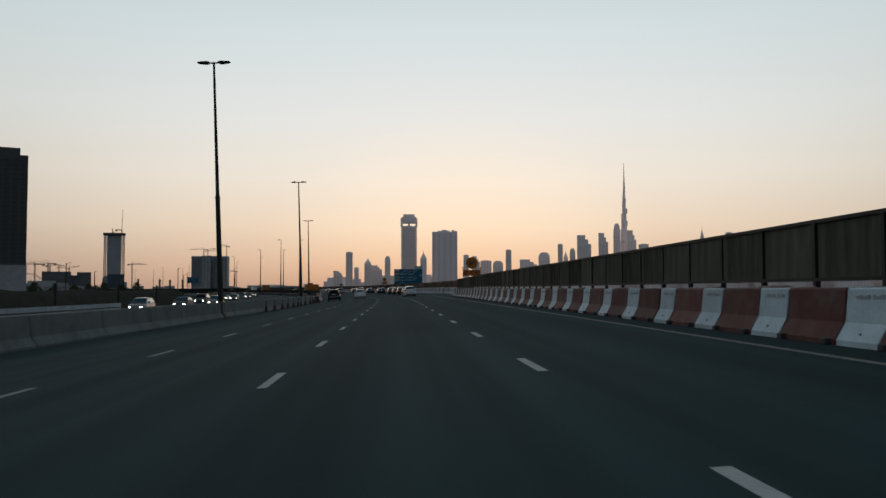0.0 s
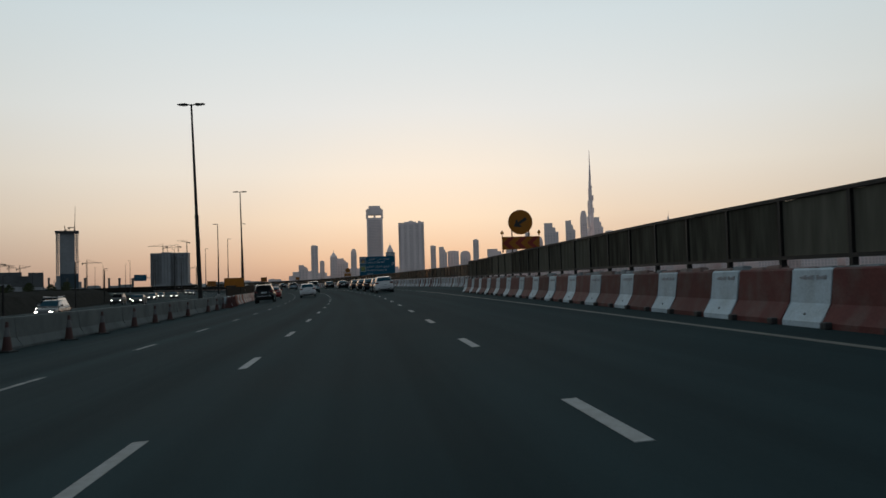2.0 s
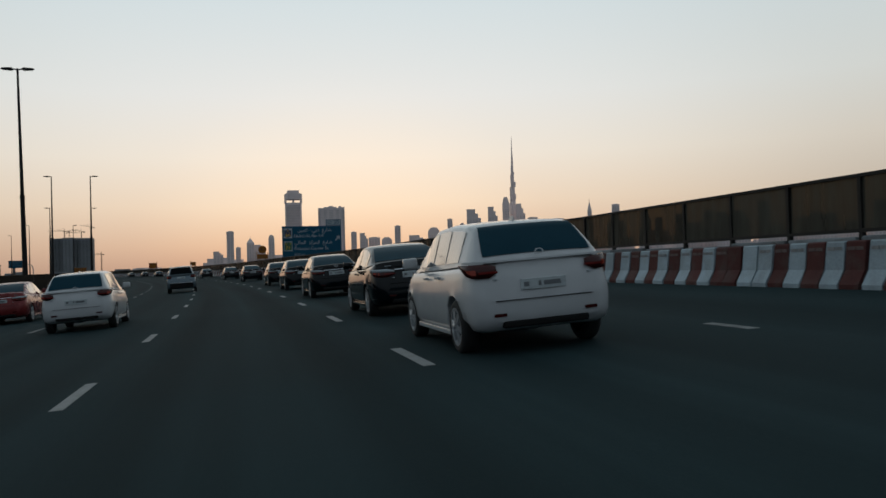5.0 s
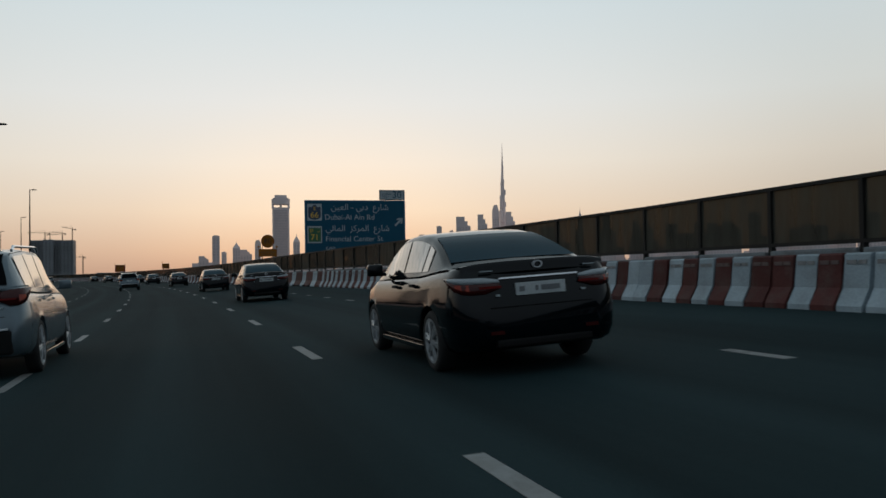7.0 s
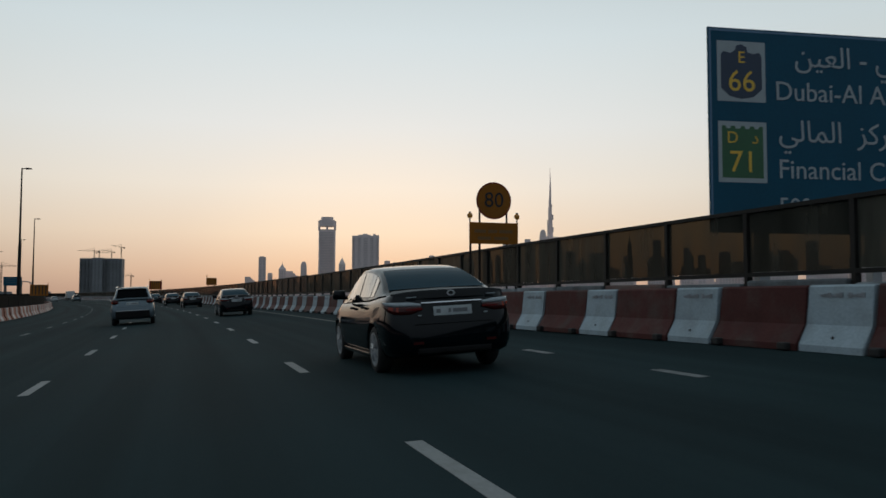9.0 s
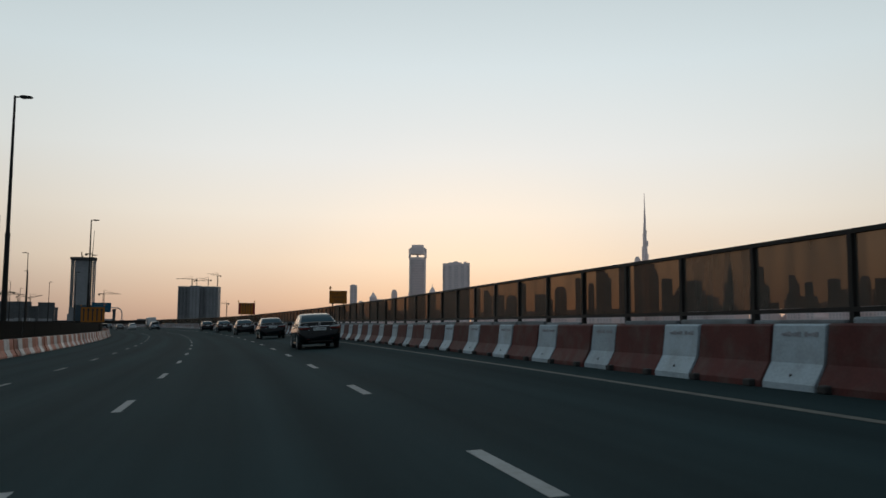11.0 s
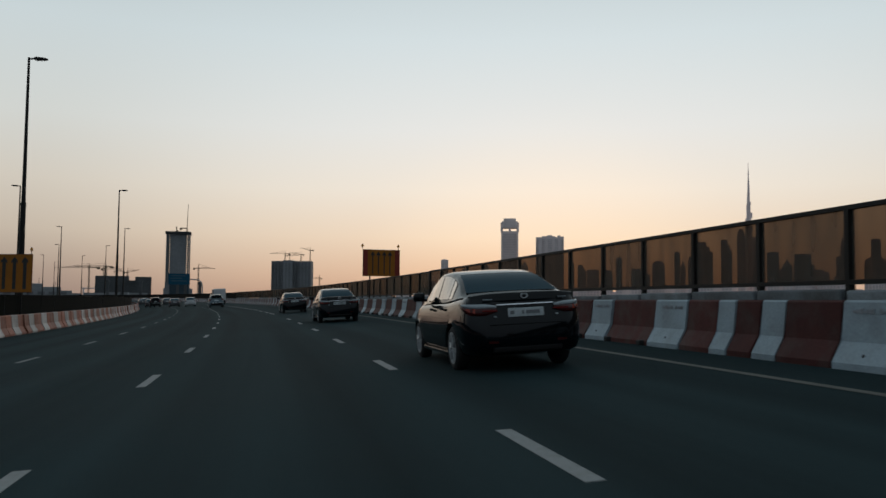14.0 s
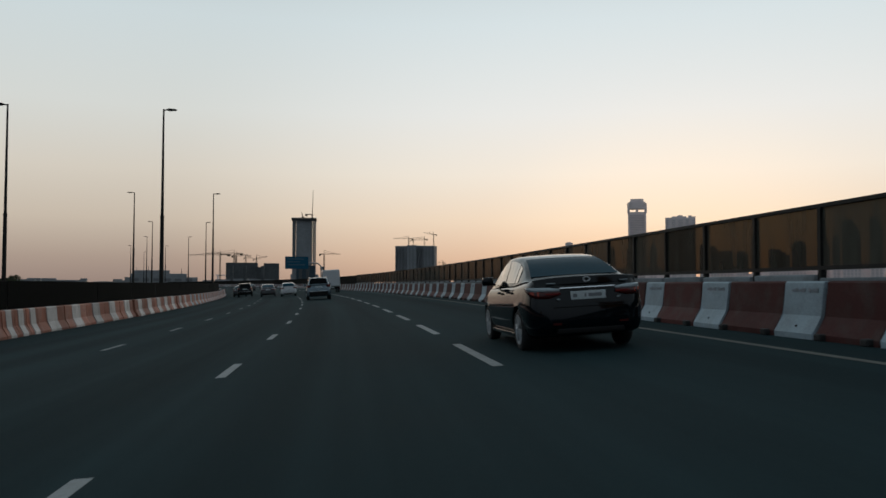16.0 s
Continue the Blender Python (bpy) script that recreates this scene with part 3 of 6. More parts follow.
def screen(name, s0, s1, line, top, low, sheet, label, coping=None, bay=BAY, up=lift, cover=False, broken=False):
    """A screen of sheets between posts, with a rail above and below, on a low concrete parapet."""
    wall = thing(name, label, "screen wall", kind="structure")
    n = max(1, round((s1 - s0) / bay))
    ss = np.linspace(s0, s1, n + 1)
    for z0, z1, nm in ((top - 0.03, top + 0.035, "top_rail"), (low - 0.04, low + 0.025, "bottom_rail")):
        rows = []
        for s in ss:
            l = line(s)
            a, b = z0 + up(s), z1 + up(s)
            rows.append([at(s, l - 0.05, a), at(s, l - 0.05, b), at(s, l + 0.05, b), at(s, l + 0.05, a), at(s, l - 0.05, a)])
        part(nm, ribbon(rows), STEEL_DARK, wall)
    rows = []
    for s in ss:
        l = line(s)
        rows.append([at(s, l - 0.12, -0.3), at(s, l - 0.12, low - 0.3 + up(s)), at(s, l + 0.12, low - 0.3 + up(s)), at(s, l + 0.12, -0.3)])
    part("parapet", ribbon(rows), CONCRETE, wall)
    if coping and broken:                    # bits of an old coping left on the parapet
        pieces = []
        for size in (0.28, 0.5, 0.8, 1.15):
            for q in (COPING_PINK, COPING_GREY):
                bm = bmesh.new()
                box(bm, -0.1, 0.1, 0.0, size, low - 0.3, low - 0.14 + 0.02 * (size > 0.6), bevel=0.035)
                for v in bm.verts:
                    if v.co.z > low - 0.25:
                        v.co += Vector((0.02, 0.05, 0.045)) * noise.noise(Vector((v.co.x * 9, v.co.y * 7, size * 5)))
                pieces.append((size, mesh_of("coping_piece", bm, q)))
        a = s0 + 0.1
        while a < s1 - 1.2:
            size, me = random.choice(pieces)
            d = line(a + size) - line(a)
            share("coping_piece", me, wall, stand(a, line(a), random.uniform(-0.07, 0.03) + up(a), random.uniform(-3, 3) - math.degrees(math.atan2(d, size))))
            a += size + random.choice((0.01, 0.02, 0.05, 0.15, 0.3))
    elif coping:
        step = (s1 - s0) / n if n > 2 else 1.05
        meshes = []
        for q in (COPING_PINK, COPING_GREY):
            bm = bmesh.new()
            box(bm, -0.11, 0.11, 0.07, step - 0.05, low - 0.3, low - 0.115, bevel=0.03)
            meshes.append(mesh_of("coping_block", bm, q))
        a = s0
        while a < s1 - step * 0.9:
            tone = noise.noise(Vector((a / 5.0, 7, 0))) > coping
            d = line(a + step) - line(a)
            share("coping_block", meshes[0 if tone else 1], wall, stand(a, line(a), random.choice((-0.06, -0.03, -0.01, 0.0, 0.004, 0.008)) + up(a), -math.degrees(math.atan2(d, step)) + random.uniform(-0.6, 0.6)))
            a += step
    bm = bmesh.new()
    box(bm, -0.05, 0.05, -0.045, 0.045, low - 0.35, top + 0.02)
    box(bm, -0.09, 0.09, -0.08, 0.08, low - 0.3, low - 0.27)
    post_me = mesh_of("post", bm, STEEL_DARK)
    for s in ss:
        share("post", post_me, wall, stand(s, line(s), up(s)))
    for a, b in zip(ss, ss[1:]):
        bm = bmesh.new()
        la, lb = line(a), line(b)
        pa, pb = at(a, la, up(a)), at(b, lb, up(b))
        d = (pb - pa)
        w = math.hypot(d.x, d.y)
        m = Matrix.Translation(pa) @ Matrix.Rotation(math.atan2(-d.x, d.y), 4, "Z")
        gap = 0.05 + (random.random() < 0.3) * random.uniform(0.02, 0.06)
        if cover:                            # opaque sheets hung before the posts and rails
            box(bm, 0.064, 0.072, 0.006, w - 0.006, low - 0.04, top + 0.03 + random.uniform(-0.01, 0.012))
        else:
            box(bm, -0.004, 0.004, gap, w - 0.05, low + 0.025, top - 0.03)
        ob = part("sheet", bm, sheet, wall)
        ob.matrix_basis = m @ Matrix.Rotation(radians(random.uniform(-0.35, 0.35)), 4, "Z")
    return wall


screen("noise_screen_1", -60, 80.0, screen_line, 2.09, 1.05, PANEL_DIRTY, "dull grey-brown screen of stained sheets hung on posts", coping=-0.1, broken=True)
screen("noise_screen_taper", 80.1, 91.9, screen_line, 2.12, 1.08, PANEL_DIRTY, "dull grey-brown screen slanting back round the lay-by", coping=-0.1, broken=True)
screen("noise_screen_entry", 92, 126.3, screen_line, 2.15, 1.1, PANEL_DULL, "dusty bronze-tinted screen of clear sheets on dark posts", coping=0.45)
screen("noise_screen_2", 126.4, 234.05, screen_line, 2.12, 1.1, PANEL_DULL, "dusty bronze-tinted screen of clear sheets on dark posts", coping=0.45)
screen("noise_screen_3", 234.15, 341.5, screen_line, 2.15, 1.1, PANEL, "bronze-tinted screen of clear sheets on dark posts", coping=0.45)
screen("noise_screen_4", 341.6, 470, screen_line, 2.12, 1.1, PANEL_DULL, "dusty bronze-tinted screen of clear sheets on dark posts", coping=0.45)
screen("median_screen", 106, 500, lambda s: -11.75, 1.8, 0.76, SCREEN_DARK, "dark screen of opaque sheets on the median", bay=4.0, up=lambda s: 0.03 * noise.noise(Vector((s / 14, 9, 0))), cover=True)
for a, b, l, nm in ((470, 840, 7.6, "noise_screen_far"), (500, 860, -12.0, "median_screen_far")):
    rows = [[at(s, l, 0.0), at(s, l, 2.1 if l > 0 else 1.8), at(s, l + 0.1, 2.1 if l > 0 else 1.8), at(s, l + 0.1, 0)] for s in np.arange(a, b, 10.0)]
    tagged(part(nm, ribbon(rows), SCREEN_DARK), "dark far end of the road's screen wall", "screen wall", kind="structure")


# ---- far towers ----
def polar(bearing, dist, up=0.0):
    """A place by degrees to the right of +y and metres from the start of the road."""
    return Vector((dist * math.sin(radians(bearing)), -23 + dist * math.cos(radians(bearing)), up))


def facade(bm, w, d, h, m, bays, floors, z0=0.0):
    """A block whose walls carry rows of recessed window strips; glass is slot 1."""
    box(bm, -w / 2, w / 2, -d / 2, d / 2, z0, z0 + h, m)
    fh = h / floors
    for i in range(bays):
        x = -w / 2 + w * (i + 0.5) / bays
        bw = w / bays * 0.32
        n0 = len(bm.faces)
        box(bm, x - bw, x + bw, -d / 2 - 0.25, -d / 2 + 0.1, z0 + fh * 0.6, z0 + h - fh * 0.6, m)
        bm.faces.ensure_lookup_table()
        for f in bm.faces[n0:]:
            f.material_index = 1
    for j in range(1, floors):
        n0 = len(bm.faces)
        z = z0 + fh * j
        box(bm, -w / 2, w / 2, -d / 2 - 0.5, -d / 2 + 0.05, z - fh * 0.12, z + fh * 0.12, m)


def facing(bearing, dist):
    return Matrix.Translation(polar(bearing, dist, GROUND)) @ Matrix.Rotation(-radians(bearing), 4, "Z")


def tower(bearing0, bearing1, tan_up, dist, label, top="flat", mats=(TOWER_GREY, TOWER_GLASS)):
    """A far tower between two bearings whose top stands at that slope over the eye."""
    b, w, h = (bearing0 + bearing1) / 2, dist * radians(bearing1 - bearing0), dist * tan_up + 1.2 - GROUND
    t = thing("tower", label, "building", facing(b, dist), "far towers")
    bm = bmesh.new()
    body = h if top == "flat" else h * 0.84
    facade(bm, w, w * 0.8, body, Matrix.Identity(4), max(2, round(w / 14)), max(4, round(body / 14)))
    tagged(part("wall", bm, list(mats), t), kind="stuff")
    bm = bmesh.new()
    if top == "flat":
        box(bm, -w * 0.3, w * 0.25, -w * 0.2, w * 0.2, body, body + 3)
    elif top == "spire":
        v = [bm.verts.new(p) for p in ((-w / 2, -w * 0.4, body), (w / 2, -w * 0.4, body), (w / 2, w * 0.4, body), (-w / 2, w * 0.4, body), (0, 0, h))]
        for i in range(4):
            bm.faces.new((v[i], v[(i + 1) % 4], v[4]))
        tube(bm, (0, 0, h * 0.98), (0, 0, h * 1.05), 1.2, 0.5, 5)
    elif top == "round":
        for i in range(7):
            k = i / 7
            ww = w / 2 * math.sqrt(1 - k * k)
            box(bm, -ww, ww, -ww * 0.8, ww * 0.8, body + (h - body) * k, body + (h - body) * (k + 1 / 7))
    elif top == "step":
        box(bm, -w / 2, w * 0.1, -w * 0.4, w * 0.4, body, h)
        box(bm, w * 0.1, w * 0.3, -w * 0.4, w * 0.4, body, body + (h - body) * 0.5)
    tagged(part("roof", bm, mats[0], t), kind="stuff" if top in ("round", "step") else "")
    return t


GREY_L = "hazy grey tower of the far skyline at dusk"
for b0, b1, up, top, d in ((-4.21, -3.6, 0.0226, "step", 4300), (-3.37, -2.91, 0.0448, "flat", 4200), (-2.8, -2.49, 0.0266, "flat", 4400), (-2.11, -1.64, 0.0374, "spire", 4350),
                           (-1.64, -0.91, 0.0293, "step", 4420), (-0.72, -0.33, 0.0402, "round", 4300), (1.72, 2.15, 0.0449, "spire", 4300), (0.4, 0.8, 0.041, "round", 4500),
                           (4.68, 5.05, 0.0414, "flat", 4400), (5.26, 5.8, 0.0400, "step", 4380), (5.84, 6.6, 0.0345, "flat", 4450), (6.7, 7.39, 0.0345, "round", 4300), (7.58, 7.97, 0.0473, "flat", 4250),
                           (8.54, 9.7, 0.0357, "step", 4400), (9.81, 10.58, 0.0443, "round", 4420), (11.12, 11.46, 0.0536, "flat", 4300), (11.5, 11.8, 0.045, "spire", 4380), (11.92, 12.3, 0.0487, "round", 4300),
                           (12.42, 13.36, 0.064, "step", 4280), (13.85, 14.49, 0.0664, "step", 4330), (14.84, 15.3, 0.0774, "round", 4500), (15.75, 16.35, 0.069, "step", 4520), (16.49, 17.15, 0.0524, "flat", 4400),
                           (20.42, 20.7, 0.069, "spire", 4300), (18.0, 18.9, 0.05, "flat", 4400), (22.0, 22.5, 0.064, "flat", 4300), (23.9, 24.5, 0.055, "step", 4350), (26.0, 26.7, 0.05, "flat", 4300), (28.5, 29.6, 0.05, "step", 4300),
                           (31.0, 31.7, 0.06, "flat", 4300), (34.0, 35.2, 0.045, "step", 4300), (37.5, 38.3, 0.055, "flat", 4300), (41.5, 42.6, 0.05, "step", 4300)):
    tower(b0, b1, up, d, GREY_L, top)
rng = random.Random(21)
b0 = 17.3
while b0 < 46:
    b1 = b0 + rng.uniform(0.45, 1.15)
    tower(b0, b1, rng.uniform(0.026, 0.054), rng.uniform(4200, 4480), GREY_L, rng.choice(("flat", "flat", "step", "spire", "round")))
    b0 = b1 + rng.choice((0.04, 0.1, 0.5, 0.9))

# low far town under the towers, too far to tell apart
bm = bmesh.new()
rng = random.Random(5)
for i in range(240):
    b = rng.uniform(-9, 45)
    h = rng.uniform(20, 95) if b > -4.5 else rng.uniform(12, 40)
    w = rng.uniform(30, 90)
    box(bm, -w / 2, w / 2, -20, 20, 0, h, facing(b, rng.uniform(4500, 4800)))
for i in range(110):
    b, w = rng.uniform(16.5, 46), rng.uniform(30, 80)
    box(bm, -w / 2, w / 2, -20, 20, 0, rng.uniform(60, 165), facing(b, rng.uniform(4500, 4800)))
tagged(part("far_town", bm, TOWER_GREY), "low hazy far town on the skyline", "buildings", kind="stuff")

# the tallest tower: stepped lobes and a needle
B, D_ = 15.58, 4610
tall = thing("spire_tower", "very tall hazy stepped tower with a needle spire", "building", facing(B, D_))
H_ = 668.0
bm = bmesh.new()
steps = [(0, 0.24, 37), (0.24, 0.40, 33), (0.40, 0.52, 27), (0.52, 0.62, 22), (0.62, 0.72, 16), (0.72, 0.80, 11)]
for k, (a, b, r) in enumerate(steps):
    for j in range(3):
        ang = 2 * math.pi * j / 3 + 0.5
        rr = r * (1 - 0.12 * ((k + j) % 3))
        zb = H_ * (b - 0.03 * j)
        m = Matrix.Rotation(ang, 4, "Z")
        box(bm, -r * 0.3, r * 0.3, 0, rr, H_ * a if k else 0, zb, m)
    tube(bm, (0, 0, H_ * a), (0, 0, H_ * b), r * 0.55, r * 0.5, 12)
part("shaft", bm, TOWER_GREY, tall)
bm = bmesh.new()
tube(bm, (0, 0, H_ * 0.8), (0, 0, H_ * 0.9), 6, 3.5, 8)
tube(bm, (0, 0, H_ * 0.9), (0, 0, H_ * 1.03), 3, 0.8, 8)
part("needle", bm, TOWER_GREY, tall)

# the two nearer towers ahead
def round_tower():
    d = 3969
    w, h = 75.0, 358.5 - GROUND + 1
    t = thing("crowned_tower", "tall grey tower with an open gap below its crown", "building", facing(0.94, d))
    bm = bmesh.new()
    n = 28
    for z0, z1, r in ((0, h * 0.845, 1.0), (h * 0.885, h * 0.965, 0.93), (h * 0.965, h, 0.72)):
        pts = [(math.copysign(abs(math.cos(a)) ** 0.55, math.cos(a)) * w / 2 * r, math.copysign(abs(math.sin(a)) ** 0.55, math.sin(a)) * w * 0.42 * r) for a in (2 * math.pi * i / n for i in range(n))]
        lo = [bm.verts.new((x, y, z0)) for x, y in pts]
        hi = [bm.verts.new((x, y, z1)) for x, y in pts]
        for i in range(n):
            bm.faces.new((lo[i], lo[(i + 1) % n], hi[(i + 1) % n], hi[i]))
        bm.faces.new(hi)
        bm.faces.new(lo[::-1])
    part("wall", bm, TOWER_GREY, t)
    for x in (-0.46, 0.0, 0.46):
        bm = bmesh.new()
        box(bm, x * w - 4.5, x * w + 4.5, -w * 0.3, w * 0.3, h * 0.84, h * 0.89)
        part("pier", bm, TOWER_GREY, t)
    bm = bmesh.new()
    for j in range(40):
        z = h * 0.02 + h * 0.8 * j / 40
        box(bm, -w * 0.4, w * 0.4, -w * 0.435, -w * 0.40, z, z + 4.0)
    tagged(part("window_band", bm, TOWER_GLASS, t), kind="stuff")
    for x in (-0.5, 0.5):
        bm = bmesh.new()
        box(bm, x * w - 2.5, x * w + 2.5, -6, 6, h * 0.84, h * 0.955)
        part("crown_fin", bm, TOWER_GREY, t)


def broad_tower():
    d = 3750
    w, h = 113.0, 268.4 - GROUND
    t = thing("broad_tower", "broad grey tower with a jagged roof edge", "building", facing(3.4, d))
    bm = bmesh.new()
    n = 24
    pts = [(-w / 2 + w * i / n, -18 - 16 * math.sin(math.pi * i / n)) for i in range(n + 1)] + [(w / 2, 25), (-w / 2, 25)]
    lo = [bm.verts.new((x, y, 0)) for x, y in pts]
    hi = [bm.verts.new((x, y, h * 0.97)) for x, y in pts]
    for i in range(len(pts)):
        bm.faces.new((lo[i], lo[(i + 1) % len(pts)], hi[(i + 1) % len(pts)], hi[i]))
    bm.faces.new(hi)
    part("wall", bm, TOWER_GREY, t)
    bm = bmesh.new()
    for x0, x1, z in ((-0.5, -0.28, 0.975), (-0.28, -0.1, 0.99), (-0.1, 0.08, 1.005), (0.08, 0.2, 0.99), (0.27, 0.38, 1.0), (0.38, 0.5, 0.985)):
        box(bm, x0 * w, x1 * w, -20, 20, h * 0.965, h * z)
    part("roof", bm, TOWER_GREY, t)
    bm = bmesh.new()
    for j in range(34):
        z = h * 0.03 + h * 0.92 * j / 34
        for x in (-0.42, -0.21, 0.0, 0.21, 0.42):
            y = -18 - 16 * math.sin(math.pi * (x + 0.5))
            box(bm, (x - 0.075) * w, (x + 0.075) * w, y - 1.2, y + 4, z, z + 3.6)
    tagged(part("window_band", bm, TOWER_GLASS, t), kind="stuff")


round_tower()
broad_tower()


def tower_crane(p, h, jib, turn, luff=0.0, label="yellow tower crane on a building site"):
    c = thing("tower_crane", label, "crane", Matrix.Translation(p) @ Matrix.Rotation(radians(turn), 4, "Z"), "cranes")
    bm = bmesh.new()
    for x, y in ((-1, -1), (1, -1), (1, 1), (-1, 1)):
        tube(bm, (x, y, 0), (x, y, h), 0.32, n=4)
    for k in range(int(h / 4)):
        tube(bm, (-1, -1, 4 * k), (1, 1, 4 * k + 4), 0.25, n=4)
    part("mast", bm, CRANE, c)
    bm = bmesh.new()
    e = (jib * math.cos(radians(luff)), 0, h + jib * math.sin(radians(luff)))
    tube(bm, (0, 0.8, h), (e[0], 0.4, e[2]), 0.4, 0.25, 4)
    tube(bm, (0, -0.8, h), (e[0], -0.4, e[2]), 0.4, 0.25, 4)
    tube(bm, (0, 0, h + 2.5), (e[0], 0, e[2] + 0.6), 0.35, 0.25, 4)
    part("jib", bm, CRANE, c)
    bm = bmesh.new()
    box(bm, -jib * 0.3, 0, -1, 1, h - 0.5, h + 1)
    box(bm, -jib * 0.3, -jib * 0.22, -1.5, 1.5, h - 3, h + 1)
    part("counter_jib", bm, CRANE, c)
    bm = bmesh.new()
    tube(bm, (0, 0, h), (0, 0, h + 8), 0.8, 0.3, 4)
    tube(bm, (0, 0, h + 8), (e[0] * 0.7, 0, h + (e[2] - h) * 0.7 + 1), 0.2, n=4)
    part("tower_head", bm, CRANE, c)
    return c


def site_block():
    """The broad block under construction with cranes over its roof."""
    a, b = Vector((-597, 2455, 0)), Vector((-493.5, 2461, 0))
    d = b - a
    m = Matrix.Translation((a.x + d.x / 2, a.y + d.y / 2 + 20, GROUND)) @ Matrix.Rotation(math.atan2(d.y, d.x), 4, "Z")
    w, h = d.length, 102.8 - GROUND
    t = thing("apartment_block", "broad grey apartment block under construction", "building", m)
    bm = bmesh.new()
    for x0, x1, dy, hh in ((-0.5, -0.2, 0, 0.985), (-0.2, 0.05, -4, 1.0), (0.05, 0.2, 2, 0.99), (0.2, 0.5, -3, 0.985)):
        box(bm, x0 * w, x1 * w, -20 + dy, 20, 0, h * hh)
    part("wall", bm, RAW_CONCRETE, t)
    bm = bmesh.new()
    for j in range(26):
        for i in range(12):
            x = -w / 2 + w * (i + 0.5) / 12
            z = 6 + (h - 10) * j / 26
            box(bm, x - 1.9, x + 1.9, -24.4, -19, z, z + 1.7)
    tagged(part("window_opening", bm, OPENING, t), kind="stuff")
    for x, hh, jib, turn, luff in ((-20, 18, 45, 170, 2), (-8, 14, 25, 10, 0), (22, 16, 30, 160, 12), (46, 28, 30, 165, 12)):
        tower_crane(m @ Vector((x, 0, h)), hh, jib, turn, luff)
    tower_crane(m @ Vector((66, 40, 0)), 60, 22, 175, 0)


def core_tower():
    """The concrete tower with open floors round its core."""
    a = Vector((-626, 1875, GROUND))
    h = 128.5 - GROUND
    m = Matrix.Translation(a) @ Matrix.Rotation(radians(18), 4, "Z")
    w = 44.0
    t = thing("tower_shell", "concrete tower shell with open floors and scaffolding", "building", m)
    bm = bmesh.new()
    box(bm, -w * 0.33, w * 0.33, -15, 12, 0, h)
    for x in (-0.2, 0.0, 0.2):
        box(bm, x * w - 1.6, x * w + 1.6, -15.8, -15, h * 0.02, h * 0.955)
    part("core", bm, RAW_CONCRETE, t)
    bm = bmesh.new()
    for j in range(26):
        z = h * 0.26 + (h * 0.7) * j / 25
        box(bm, -w / 2, w / 2, -12.5, 16, z, z + 0.55)
    tagged(part("floor_slab", bm, RAW_CONCRETE, t), kind="stuff")
    bm = bmesh.new()
    for x in (-0.48, -0.41, 0.41, 0.48):
        for y in (-17, 0, 17):
            tube(bm, (x * w, y, 0), (x * w, y, h * 0.97), 0.6, n=4)
    tagged(part("column", bm, RAW_CONCRETE, t), kind="stuff")
    bm = bmesh.new()
    box(bm, -w * 0.53, w * 0.53, -20, 20, h * 0.965, h)
    part("top_formwork", bm, TOWER_DARK, t)
    bm = bmesh.new()
    box(bm, -w * 0.55, w * 0.62, -24, 20, 0, h * 0.17)
    box(bm, -w * 0.5, w * 0.5, -20, 20, h * 0.17, h * 0.27)
    part("podium", bm, RAW_CONCRETE, t)
    bm = bmesh.new()
    box(bm, -w * 0.3, w * 0.5, -25, -23, h * 0.06, h * 0.3)
    part("netting", bm, NET_BLUE, t)
    tower_crane(m @ Vector((15, 0, h)), 8, 46, 0, 88)
    tower_crane(m @ Vector((-4, 0, h)), 3, 9, 180, 80)
    tower_crane(m @ Vector((38, 10, 0)), 62, 32, 8, 0)


site_block()
core_tower()


def site_low():
    m = Matrix.Translation((-715, 1830, GROUND)) @ Matrix.Rotation(radians(21), 4, "Z")
    t = thing("building_shell", "low dark building shell with cranes behind it", "building", m)
    bm = bmesh.new()
    box(bm, -45, 12, -20, 20, 0, 44)
    box(bm, 12, 24, -18, 18, 0, 36)
    box(bm, 24, 52, -20, 20, 0, 43)
    part("wall", bm, SITE_WALL, t)
    bm = bmesh.new()
    for x in np.arange(-42, 50, 7.0):
        box(bm, x, x + 1.2, -20.8, -20, 0, 36)
    tagged(part("column", bm, SITE_WALL, t), kind="stuff")
    for x, hh, jib, turn, luff in ((-34, 62, 60, 178, 1), (-30, 58, 30, 5, 0), (-12, 54, 14, 20, 0), (8, 52, 22, 12, 14), (-60, 60, 70, 178, 0)):
        tower_crane(m @ Vector((x, 30, 0)), hh, jib, turn, luff)


site_low()


def dark_tower():
    m = Matrix.Translation((-188, 383, GROUND)) @ Matrix.Rotation(radians(24), 4, "Z") @ Matrix.Diagonal((0.57, 0.57, 0.57, 1))
    t = thing("dark_tower", "dark tower with a stepped roof on a pale base", "building", m)
    bm = bmesh.new()
    facade(bm, 50, 30, 91, Matrix.Translation((-4, 0, 27)), 8, 24)
    tagged(part("wall", bm, [TOWER_DARK, DARK_GLASS], t), kind="stuff")
    bm = bmesh.new()
    box(bm, -29, 15, -14, 14, 118, 124)
    part("roof", bm, TOWER_DARK, t)
    bm = bmesh.new()
    box(bm, -29.5, 21.5, -15.5, 15.5, 0, 27)
    part("base", bm, RAW_CONCRETE, t)


dark_tower()


